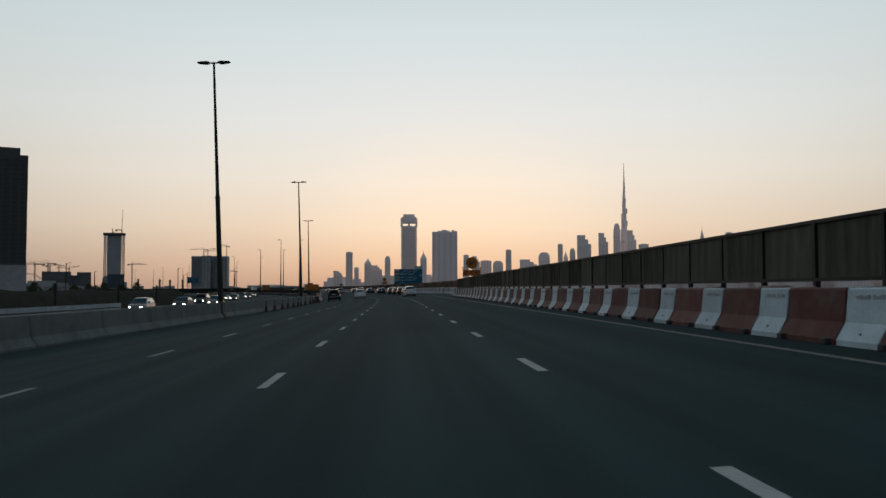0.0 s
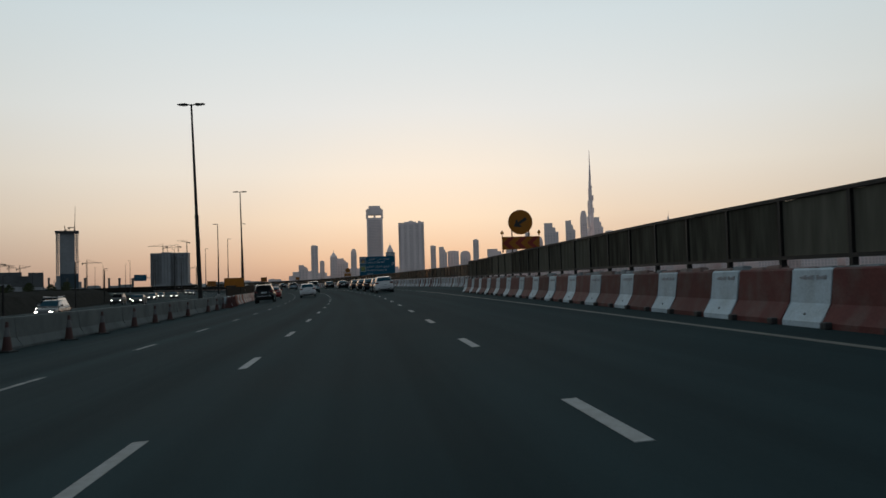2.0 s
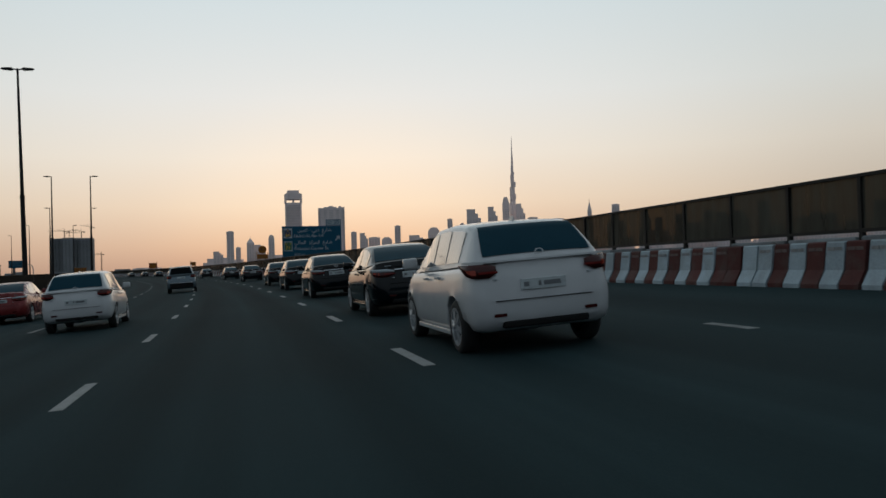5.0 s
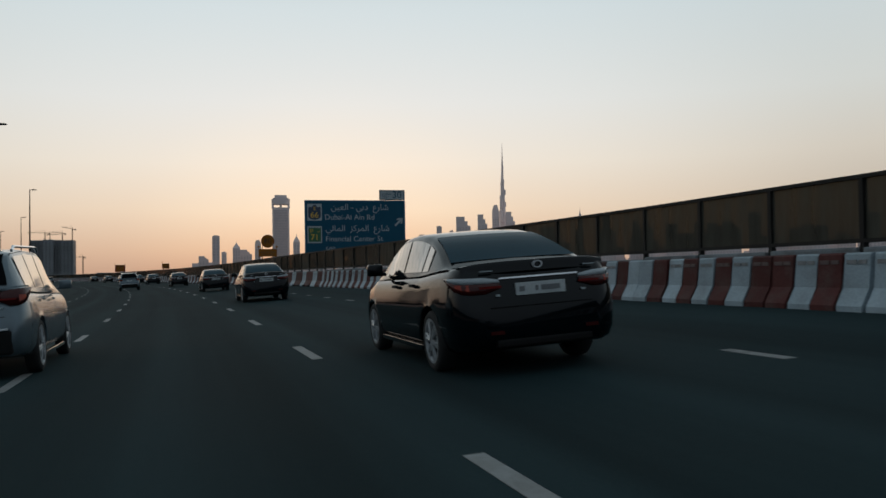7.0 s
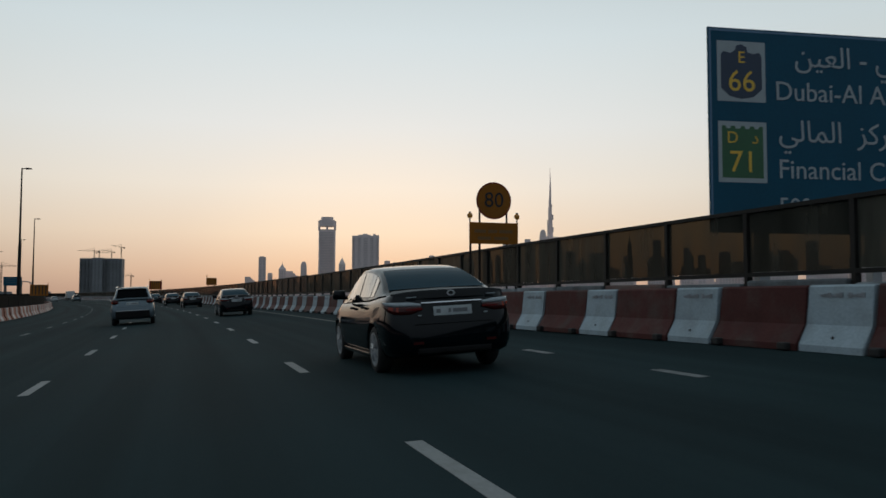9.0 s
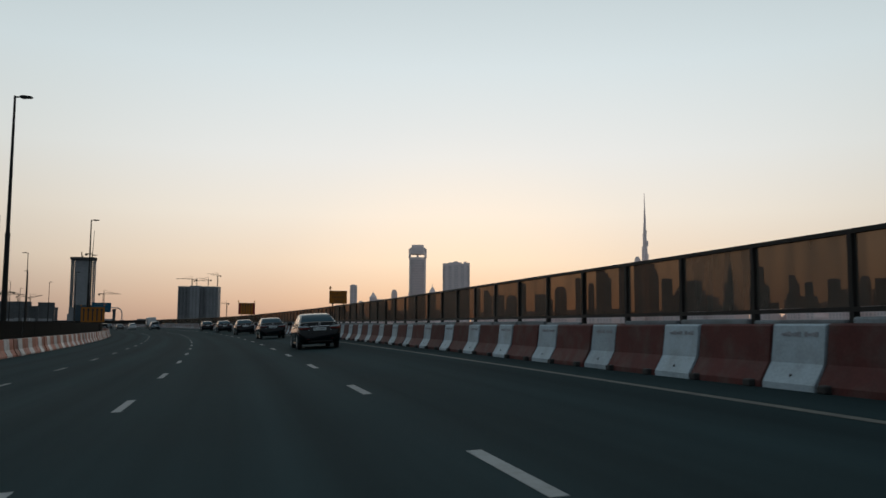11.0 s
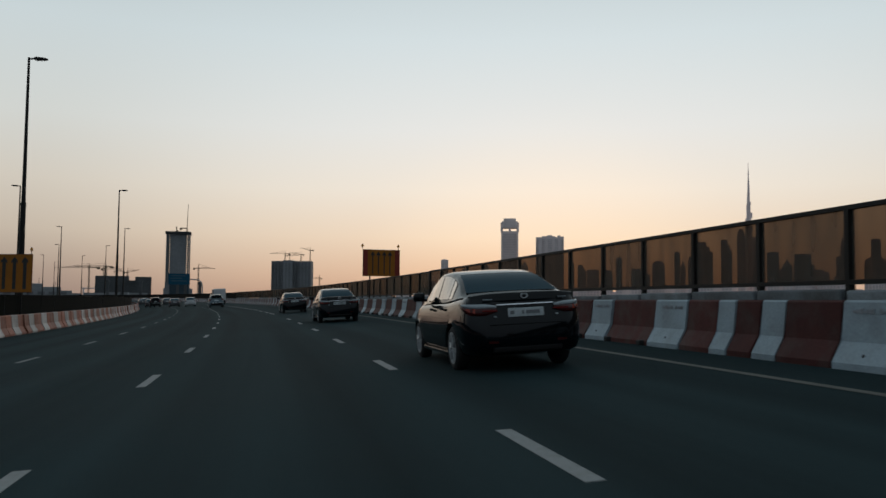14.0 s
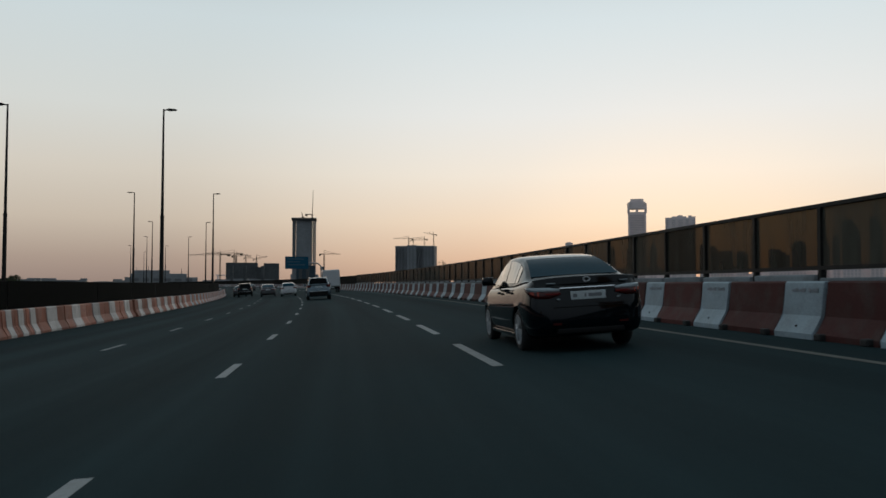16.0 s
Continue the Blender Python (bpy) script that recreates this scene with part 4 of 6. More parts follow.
def low_hall():
    """A long low hall with a stepped roof beyond the median."""
    m = Matrix.Translation((-395, 954, GROUND)) @ Matrix.Rotation(radians(30), 4, "Z")
    t = thing("low_hall", "long low blue-grey hall with a stepped roof", "building", m)
    top = 12.2 - GROUND
    bm = bmesh.new()
    box(bm, -27, 27, -12, 12, 0, top * 0.62)
    part("wall", bm, RAW_CONCRETE, t)
    bm = bmesh.new()
    box(bm, -23, 19, -10, 10, top * 0.62, top * 0.82, bevel=0.4)
    box(bm, -21, 6, -8, 8, top * 0.82, top, bevel=0.4)
    part("roof", bm, RAW_CONCRETE, t)
    for x in (-22, -14, -6, 2, 10, 18):
        bm = bmesh.new()
        box(bm, x, x + 5, -12.3, -11.9, top * 0.4, top * 0.55)
        part("window", bm, OPENING, t)
    for x in (-19, -10, 3, 15):
        bm = bmesh.new()
        tube(bm, (x, 0, top * 0.8), (x, 0, top * rng.uniform(1.1, 1.4)), 0.18, n=5)
        part("mast", bm, TOWER_DARK, t)


low_hall()
# low far buildings and walls on the left horizon
bm = bmesh.new()
for i in range(150):
    b = rng.uniform(-52, -6)
    d = rng.uniform(900, 2600)
    h = rng.uniform(4, 11) * d / 1500
    w = rng.uniform(8, 46)
    box(bm, -w / 2, w / 2, -10, 10, 0, h, facing(b, d))
tagged(part("far_sheds", bm, RAW_CONCRETE), "low grey far sheds and site walls", "buildings", kind="stuff")

# an arched bridge far off on the left horizon
arch = thing("arch_bridge", "far grey arched bridge on the hazy horizon", "bridge", facing(-23.1, 4000))
bm = bmesh.new()
pts = [Vector((-62 + 124 * i / 20, 0, 42 + 34 * math.sin(math.pi * i / 20))) for i in range(21)]
for a, b in zip(pts, pts[1:]):
    tube(bm, a, b, 2.0, n=6)
part("arch", bm, TOWER_GREY, arch)
bm = bmesh.new()
box(bm, -120, 120, -5, 5, 40, 44)
part("deck", bm, TOWER_GREY, arch)
for x in (-62, 62, -110, 110):
    bm = bmesh.new()
    box(bm, x - 3, x + 3, -4, 4, -3, 40)
    part("pier", bm, TOWER_GREY, arch)
for i in range(2, 19, 2):
    bm = bmesh.new()
    tube(bm, pts[i], Vector((pts[i].x, 0, 44)), 0.6, n=4)
    part("hanger", bm, TOWER_GREY, arch)


# ---- street lamps ----
LAMP_L = "tall tapered steel street lamp with %s over the road"


def street_lamp(double, side=1):
    """A tall mast with one or two flat lamp heads; side 1: the arm reaches to the right."""
    t = thing("street_lamp", LAMP_L % ("two flat heads" if double else "one flat head"), "street lamp", group="street lamps")
    bm = bmesh.new()
    tube(bm, (0, 0, 0), (0, 0, 7.4), 0.19, 0.15, 10)
    tube(bm, (0, 0, 7.3), (0, 0, 7.5), 0.17, 0.17, 10)
    tube(bm, (0, 0, 7.5), (0, 0, 16.45), 0.125, 0.07, 10)
    part("mast", bm, STEEL_DARK, t, smooth=False)
    bm = bmesh.new()
    box(bm, -0.3, 0.3, -0.3, 0.3, -0.1, 0.06, bevel=0.02)
    part("base_plate", bm, STEEL, t)
    for sx in (1, -1) if double else (side,):
        bm = bmesh.new()
        tube(bm, (0, 0, 16.35), (sx * 0.35, 0, 16.42), 0.05, n=8)
        part("arm", bm, STEEL_DARK, t)
        bm = bmesh.new()
        prism(bm, [(0.3, 16.36), (0.45, 16.31), (0.95, 16.36), (1.08, 16.42), (0.95, 16.47), (0.45, 16.5), (0.3, 16.46)], -0.16, 0.16, Matrix.Diagonal((sx, 1, 1, 1)))
        bmesh.ops.recalc_face_normals(bm, faces=bm.faces)
        part("lamp_head", bm, STEEL_DARK, t)
    return t


twin, right_arm, left_arm = street_lamp(True), street_lamp(False, 1), street_lamp(False, -1)
twin.matrix_basis = stand(32.45, -11.5, 0.0, level=-0.15) @ Matrix.Rotation(radians(-2.2), 4, "Y")
for s, l, a in ((91.0, -12.03, 1.75), (155.8, -13.1, 1.0), (-28, -12.4, 0.0)):
    copy_thing(twin, stand(s, l, level=-0.6) @ Matrix.Rotation(radians(-a), 4, "Y"))
right_arm.matrix_basis = stand(225.2, -13.4, level=-0.6)
for s, l in ((289.6, -13.3), (358.5, -13.5), (424.8, -13.3), (492.3, -12.6), (558, -13.0), (624, -13.0), (690, -13), (756, -13)):
    copy_thing(right_arm, stand(s, l, level=-0.6))
left_arm.matrix_basis = stand(226.2, -18.7, level=-0.6)
for s, l in ((290, -21.5), (358, -25.0), (425.0, -25.5), (493.6, -24.8), (560, -25.0), (627, -25.0), (694, -25.0)):
    copy_thing(left_arm, stand(s, l, level=-0.6))
# plain poles of the site beyond the other road
pole = thing("pole", "thin dark pole by the far side of the road", "pole", group="far poles")
bm = bmesh.new()
tube(bm, (0, 0, -1.5), (0, 0, 7.5), 0.12, 0.09, 8)
tube(bm, (0, 0, 7.4), (0.9, 0, 7.7), 0.05, 0.04, 6)
part("shaft", bm, STEEL_DARK, pole)
pole.matrix_basis = stand(250, -46, level=-1.0)
stub = thing("pole", "short dark post on the far verge of the opposite road", "pole", group="verge posts")
bm = bmesh.new()
tube(bm, (0, 0, -1.5), (0, 0, 3.1), 0.16, 0.15, 8)
tube(bm, (0, 0, 3.1), (0, 0, 3.2), 0.2, 0.2, 8)
part("shaft", bm, STEEL_DARK, stub)
stub.matrix_basis = stand(38, -38.2, level=-1.2)
for s, l in ((52, -38.2), (75, -38.4), (100, -38.4), (126, -38.6)):
    copy_thing(stub, stand(s, l, level=-1.2))
for s, l in ((150, -60), (190, -44), (230, -70), (280, -48), (330, -80), (380, -55), (430, -90), (500, -60), (560, -90)):
    copy_thing(pole, stand(s, l, level=-1.0))


# ---- signs ----
def sheet(bm, x0, x1, z0, z1, y=0.0, d=0.03):
    return box(bm, x0, x1, y, y + d, z0, z1)


FACE = pose(0, 0, 0, 90)                  # lettering stands upright and looks back down the road


def face(x, z, y=-0.008):
    return Matrix.Translation((x, y, z)) @ FACE


def beacon(parent, x, z):
    """An amber warning lamp on a board's corner."""
    bm = bmesh.new()
    tube(bm, (x, 0.03, z - 0.1), (x, 0.03, z + 0.04), 0.02, n=6)
    b = part("beacon", bm, STEEL_DARK, parent)
    bm = bmesh.new()
    bmesh.ops.create_uvsphere(bm, u_segments=12, v_segments=8, radius=0.085)
    bmesh.ops.transform(bm, matrix=Matrix.Translation((x, 0.03, z + 0.11)) @ Matrix.Diagonal((1, 0.6, 1, 1)), verts=bm.verts)
    part("lens", bm, AMBER_LENS, b, smooth=True)
    bm = bmesh.new()
    tube(bm, (x, 0.03, z + 0.18), (x, 0.03, z + 0.22), 0.035, n=8)
    part("cap", bm, STEEL_DARK, b)


def legs(parent, xs, z0, z1, r=0.035):
    for x in xs:
        bm = bmesh.new()
        tube(bm, (x, 0.07, z0), (x, 0.07, z1), r, n=8)
        part("post", bm, STEEL_DARK, parent)


def direction_sign():
    """The large blue sign beyond the screen: 7.5 m wide, its foot behind the wall."""
    t = thing("direction_sign", "large blue road direction sign with white lettering", "road sign", Matrix.Translation((-0.4, 199.05, 0)) @ Matrix.Rotation(radians(1.2), 4, "Z"))
    W_, TOP, LOW = 7.5, 6.68, 2.5
    bm = bmesh.new()
    sheet(bm, 0, W_, LOW, TOP)
    part("panel", bm, SIGN_BLUE, t)
    bm = bmesh.new()
    for a in ((0.03, W_ - 0.03, TOP - 0.07, TOP - 0.03), (0.03, W_ - 0.03, LOW + 0.03, LOW + 0.07), (0.03, 0.07, LOW + 0.07, TOP - 0.07), (W_ - 0.07, W_ - 0.03, LOW + 0.07, TOP - 0.07)):
        sheet(bm, *a, y=-0.004, d=0.004)
    part("border", bm, mat("grey_blue_edge", (0.12, 0.22, 0.34), 0.5), t)
    bm = bmesh.new()
    sheet(bm, W_ - 1.95, W_ - 0.02, TOP + 0.02, TOP + 0.78)
    tab = part("exit_tab", bm, SIGN_BLUE, t)
    bm = bmesh.new()
    sheet(bm, W_ - 1.87, W_ - 0.1, TOP + 0.1, TOP + 0.7, y=-0.006, d=0.006)
    part("tab_face", bm, SIGN_WHITE, tab)
    write("numeral", "30", 0.72, SIGN_BLUE, tab, face(W_ - 0.62, TOP + 0.4, -0.014))
    write("lettering", "EXIT", 0.2, SIGN_BLUE, tab, face(W_ - 1.42, TOP + 0.24, -0.014))
    write("lettering", "\uFE9D\uFEAE\uFEA8\uFEE3", 0.32, SIGN_BLUE, tab, face(W_ - 1.42, TOP + 0.52, -0.014))
    for words, size, x, z, al in (("\uFEE6\uFEF4\uFECC\uFEDF\uFE8D - \uFEF2\uFE91\uFEA9  \uFEC9\uFEAD\uFE8E\uFEB7", 0.62, 6.25, TOP - 0.53, "RIGHT"), ("Dubai-Al Ain Rd", 0.56, 1.46, TOP - 1.27, "LEFT"),
                                  ("\uFEF2\uFEDF\uFE8E\uFEE4\uFEDF\uFE8D  \uFEB0\uFEDB\uFEAE\uFEE4\uFEDF\uFE8D  \uFEC9\uFEAD\uFE8E\uFEB7", 0.62, 6.3, TOP - 2.1, "RIGHT"), ("Financial Center St", 0.56, 1.5, TOP - 2.88, "LEFT"), ("500 m", 0.5, 1.5, TOP - 3.64, "LEFT")):
        write("lettering", words, size, SIGN_WHITE, t, face(x, z), al)
    # arrow up to the right
    bm = bmesh.new()
    prism(bm, [(-0.07, -0.42), (0.07, -0.42), (0.07, 0.12), (0.25, -0.06), (0.25, 0.12), (0.0, 0.4), (-0.25, 0.12), (-0.25, -0.06), (-0.07, 0.12)], -0.012, -0.004)
    ob = part("arrow", bm, SIGN_WHITE, t)
    ob.matrix_basis = Matrix.Translation((7.02, 0, TOP - 1.6)) @ Matrix.Rotation(radians(45), 4, "Y")
    # two route badges
    for z, dark, top, number in ((TOP - 0.89, mat("navy_badge", (0.03, 0.05, 0.09), 0.5), "E", "66"), (TOP - 2.54, SIGN_GREEN, "D   \u062F", "71")):
        bm = bmesh.new()
        sheet(bm, 0.2, 1.26, z - 0.62, z + 0.62, y=-0.006, d=0.006)
        badge = part("route_badge", bm, SIGN_WHITE, t, "white route badge with yellow numerals")
        bm = bmesh.new()
        if number == "66":
            out = [(0.28, 0.38), (0.34, 0.46), (0.5, 0.42), (0.6, 0.5), (0.62, 0.6), (0.73, 0.64), (0.84, 0.58), (0.88, 0.45), (1.0, 0.42), (1.12, 0.46), (1.18, 0.38), (1.18, -0.4), (1.0, -0.58), (0.73, -0.64), (0.46, -0.58), (0.28, -0.4)]
        else:
            out = [(0.28, 0.6), (0.36, 0.6), (0.38, 0.54), (0.46, 0.54), (0.48, 0.6), (0.56, 0.6), (0.58, 0.54), (0.68, 0.54), (0.7, 0.6), (0.78, 0.6), (0.8, 0.54), (0.88, 0.54), (0.9, 0.6), (0.98, 0.6), (1.0, 0.54), (1.08, 0.54), (1.1, 0.6), (1.18, 0.6), (1.18, -0.6), (0.28, -0.6)]
        prism(bm, [(x, z + 0.88 * q) for x, q in out], -0.012, -0.007)
        part("shield", bm, dark, badge)
        write("lettering", top, 0.34, SIGN_YELLOW, badge, face(0.73, z + 0.28, -0.017))
        write("numeral", number, 0.62, SIGN_YELLOW, badge, face(0.73, z - 0.22, -0.017))
    for x in (1.2, 3.75, 6.3):
        bm = bmesh.new()
        box(bm, x - 0.11, x + 0.11, 0.05, 0.27, GROUND - 0.2, TOP - 0.2)
        part("post", bm, STEEL, t)
    bm = bmesh.new()
    for z in (LOW + 0.6, TOP - 0.7):
        box(bm, 0.2, W_ - 0.2, 0.03, 0.05, z - 0.06, z + 0.06)
    part("brace", bm, STEEL, t)


direction_sign()


def disc(bm, r, z, y0, y1, n=36):
    tube(bm, (0, y0, z), (0, y1, z), r, n=n)


def round_board(s, l, low, kind):
    """An amber disc on a board, on posts behind the barriers."""
    label = "amber arrow disc over a red chevron board" if kind == "arrow" else "amber speed limit disc over an amber board"
    t = thing("warning_sign", label, "road sign", stand(s, l, 0.0, level=0.34), "works signs")
    w, h = (1.86, 0.62) if kind == "arrow" else (1.5, 0.62)
    r = 0.6 if kind == "arrow" else 0.54
    zb, zd = low, low + h / 2 + 0.1 + r
    bm = bmesh.new()
    disc(bm, r, zd, 0.0, 0.025)
    d = part("disc", bm, SIGN_AMBER, t)
    bm = bmesh.new()
    n = 40
    ro, ri = r * 0.99, r * 0.93
    a = [[bm.verts.new((q * math.cos(2 * math.pi * i / n), -0.004, zd + q * math.sin(2 * math.pi * i / n))) for i in range(n)] for q in (ri, ro)]
    for i in range(n):
        bm.faces.new((a[0][i], a[1][i], a[1][(i + 1) % n], a[0][(i + 1) % n]))
    part("rim", bm, SIGN_RED if kind != "arrow" else SIGN_AMBER, d)
    if kind == "arrow":
        bm = bmesh.new()
        prism(bm, [(-0.07, 0.36), (0.07, 0.36), (0.07, -0.08), (0.2, -0.02), (0.2, -0.12), (0.0, -0.36), (-0.2, -0.12), (-0.2, -0.02), (-0.07, -0.08)], -0.01, -0.003)
        ob = part("arrow", bm, SIGN_BLACK, d)
        ob.matrix_basis = Matrix.Translation((-0.02, 0, zd - 0.02)) @ Matrix.Rotation(radians(58), 4, "Y")
    else:
        write("numeral", "80", 0.62, SIGN_BLACK, d, face(0, zd))
    bm = bmesh.new()
    sheet(bm, -w / 2, w / 2, zb - h / 2, zb + h / 2)
    b = part("board", bm, SIGN_AMBER, t)
    if kind == "arrow":
        for x in (-0.6, 0.0, 0.6):
            bm = bmesh.new()
            prism(bm, [(x - 0.3, zb), (x + 0.02, zb + h / 2 - 0.03), (x + 0.3, zb + h / 2 - 0.03), (x - 0.02, zb), (x + 0.3, zb - h / 2 + 0.03), (x + 0.02, zb - h / 2 + 0.03)], -0.008, -0.002)
            part("chevron", bm, SIGN_RED, b)
    else:
        for x0, x1, z in ((-0.6, -0.25, 0.06), (-0.18, 0.1, 0.06), (0.16, 0.58, 0.06), (-0.5, -0.1, -0.14), (0.0, 0.45, -0.14)):
            bm = bmesh.new()
            sheet(bm, x0, x1, zb + z - 0.05, zb + z + 0.04, y=-0.006, d=0.006)
            part("worn_lettering", bm, mat("dim_lettering", (0.2, 0.1, 0.03), 0.6), b)
    for x in (-w / 2 + 0.02, w / 2 - 0.02):
        beacon(t, x, zb + h / 2 + 0.08)
    legs(t, (-w / 2 + 0.05, -0.42, 0.42, w / 2 - 0.05), 2.12 if kind == "arrow" else 0.88, zb)
    legs(t, (-0.42, 0.42), zb - 0.1, zd, 0.03)
    return t


round_board(62.5, 7.87, 2.57, "arrow")
round_board(206.3, 8.75, 2.71, "eighty")


def board(s, l, w, low, top, kind, turn=0.0, level=0.34, foot=0.0):
    """An amber rectangular board on posts."""
    label = {"reduce": "amber board with black words asking to reduce speed", "lanes": "amber board with a row of dark lane arrows", "plain": "plain amber works board"}[kind]
    t = thing("warning_board", label, "road sign", stand(s, l, 0.0, turn, level=level), "works signs")
    bm = bmesh.new()
    sheet(bm, -w / 2, w / 2, low, top)
    b = part("panel", bm, SIGN_AMBER, t)
    bm = bmesh.new()
    for a in ((-w / 2, w / 2, top - 0.02, top), (-w / 2, w / 2, low, low + 0.02), (-w / 2, -w / 2 + 0.02, low, top), (w / 2 - 0.02, w / 2, low, top)):
        sheet(bm, *a, y=-0.004, d=0.004)
    part("edge", bm, SIGN_BLACK, b)
    h = top - low
    if kind == "reduce":
        write("lettering", "\uFE94\uFECB\uFEAE\uFEB4\uFEDF\uFE8D  \uFED2\uFED4\uFEA7", 0.2, SIGN_BLACK, b, face(0, low + h * 0.8))
        write("lettering", "REDUCE", 0.235, SIGN_BLACK, b, face(0, low + h * 0.48))
        beacon(t, -w / 2 + 0.06, top + 0.08)
        write("lettering", "SPEED", 0.235, SIGN_BLACK, b, face(0.03, low + h * 0.17))
    if kind == "lanes":
        for sx in (-1, 1) if l > 0 else ():
            bm = bmesh.new()
            sheet(bm, sx * w / 2 - sx * 0.32 if sx > 0 else -w / 2 + 0.02, w / 2 - 0.02 if sx > 0 else -w / 2 + 0.32, low + 0.05, top - 0.05, y=-0.006, d=0.006)
            part("red_band", bm, SIGN_RED, b)
        count, stem = (4, 0.035) if l > 0 else (5, 0.1)
        for i in range(count):
            x = w * (0.155 if l > 0 else 0.185) * (i - (count - 1) / 2)
            bm = bmesh.new()
            prism(bm, [(x - stem, low + h * 0.09), (x + stem, low + h * 0.09), (x + stem, top - h * 0.2), (x + (stem + 0.085), top - h * 0.25), (x + (stem + 0.085), top - h * 0.17), (x, top - h * 0.07), (x - (stem + 0.085), top - h * 0.17), (x - (stem + 0.085), top - h * 0.25), (x - stem, top - h * 0.2)], -0.008, -0.003)
            part("arrow", bm, SIGN_BLACK, b)
        for x in (-w / 2 - 0.02, w / 2 - 0.1):
            beacon(t, x, top + 0.12)
    legs(t, (-w * 0.3, w * 0.3), foot, top - 0.1, 0.045)
    return t


board(287.95, 7.68, 1.22, 2.31, 3.19, "reduce", 2.0)
board(355.1, 7.95, 2.38, 2.32, 4.0, "lanes", 2.0, foot=0.9)
board(350.2, -12.5, 3.3, 2.0, 3.97, "lanes", -26.0, level=-0.6)
board(115.6, -11.9, 2.4, 1.65, 2.65, "plain", -25.0, level=-0.55)

# the overhead sign far ahead
FAINT_LETTERS = mat("faint_pale_lettering", (0.05, 0.11, 0.15), 0.6)
gantry = thing("gantry_sign", "blue overhead sign on a curved steel gantry", "road sign", Matrix.Translation((-157.0, 635.2, 0)) @ Matrix.Rotation(radians(20), 4, "Z"))
bm = bmesh.new()
sheet(bm, -4.2, 4.2, 6.8, 11.3)
part("panel", bm, SIGN_BLUE, gantry)
for z, x0, x1 in ((10.4, -3.2, 2.6), (9.4, -3.4, 1.2), (8.3, -3.0, 2.9)):
    bm = bmesh.new()
    sheet(bm, x0, x1, z - 0.18, z + 0.18, y=-0.01, d=0.01)
    part("worn_lettering", bm, FAINT_LETTERS, gantry)
bm = bmesh.new()
pts = [Vector((9.2, 0.3, GROUND - 0.5)), Vector((9.2, 0.3, 6)), Vector((8.8, 0.3, 7.8)), Vector((7.6, 0.3, 8.8)), Vector((4, 0.3, 9.1)), Vector((-4, 0.3, 9.1))]
for a, b in zip(pts, pts[1:]):
    tube(bm, a, b, 0.26, n=10)
part("gantry_leg", bm, STEEL, gantry)


# ---- cones ----
def cone_thing():
    t = thing("traffic_cone", "tall grimy dark red traffic cone with a grey sleeve", "traffic cone", group="cones along the median")
    bm = bmesh.new()
    box(bm, -0.22, 0.22, -0.22, 0.22, 0, 0.05, bevel=0.015)
    part("base", bm, RUBBER, t)
    bm = bmesh.new()
    tube(bm, (0, 0, 0.04), (0, 0, 0.45), 0.15, 0.095, 16)
    part("body", bm, mat("cone_red", (0.045, 0.014, 0.012), 0.75), t, smooth=False)
    bm = bmesh.new()
    tube(bm, (0, 0, 0.45), (0, 0, 0.72), 0.097, 0.06, 16)
    part("sleeve", bm, mat("cone_sleeve", (0.085, 0.085, 0.088), 0.7, vary=0.3), t)
    bm = bmesh.new()
    tube(bm, (0, 0, 0.72), (0, 0, 0.88), 0.06, 0.045, 16)
    part("tip", bm, mat("cone_tip", (0.045, 0.016, 0.014), 0.7), t)
    return t


cone0 = cone_thing()
CONES = [43.7, 48.1, 53.4, 57.2, 62.2, 66.1, 69.8, 74.8, 82.7, 86.5, 90.5]
cone0.matrix_basis = stand(CONES[0], -10.25)
for s in CONES[1:]:
    copy_thing(cone0, stand(s, -10.24 + random.uniform(-0.02, 0.06), 0, random.uniform(0, 90)))
# a dark cover strapped over the median barrier
cover = thing("barrier_cover", "dark grimy cover strapped over the concrete median barrier", "barrier cover", stand(29.4, -10.44, -0.004, 180))
bm = bmesh.new()
prism(bm, [(x * 1.06 - 0.04, z * 1.04 + 0.01) for x, z in JERSEY], 0.0, 0.75)
bmesh.ops.recalc_face_normals(bm, faces=bm.faces)
part("cover", bm, mat("grimy_dark_sheet", (0.035, 0.026, 0.025), 0.8, vary=0.3), cover)
for y in (0.12, 0.6):
    bm = bmesh.new()
    prism(bm, [(x * 1.08 - 0.048, z * 1.055 + 0.012) for x, z in JERSEY], y, y + 0.06)
    bmesh.ops.recalc_face_normals(bm, faces=bm.faces)
    part("strap", bm, mat("dull_red_strap", (0.05, 0.02, 0.018), 0.7), cover)
# loose blocks where the median barrier ends
for s, l, turn, red in ((92.5, -10.0, 12, 1), (95.0, -10.15, -8, 0), (97.2, -10.2, 15, 1), (99.6, -10.4, -6, 1), (101.8, -10.5, 5, 0)):
    key = (1.5, red)
    if key not in bar_me:
        bar_me[key] = barrier_mesh(1.5, (BARRIER_WHITE, BARRIER_RED)[red], "barrier_block")
    ob = tagged(new("barrier_block", bar_me[key]), "loose %s barrier block set askew at the median" % ("white", "red")[red], "barrier", "loose barriers")
    ob.matrix_basis = stand(s + 1.4, l, -0.004, 180 + turn)


# ---- vehicles ----
def paint(name, color, metal=0.3, rough=0.25, coat=0.3, spec=0.25):
    m = mat(name, color, rough, metal=metal, vary=0.06, scale=3, fine=200, coat=coat, spec=spec)
    return m


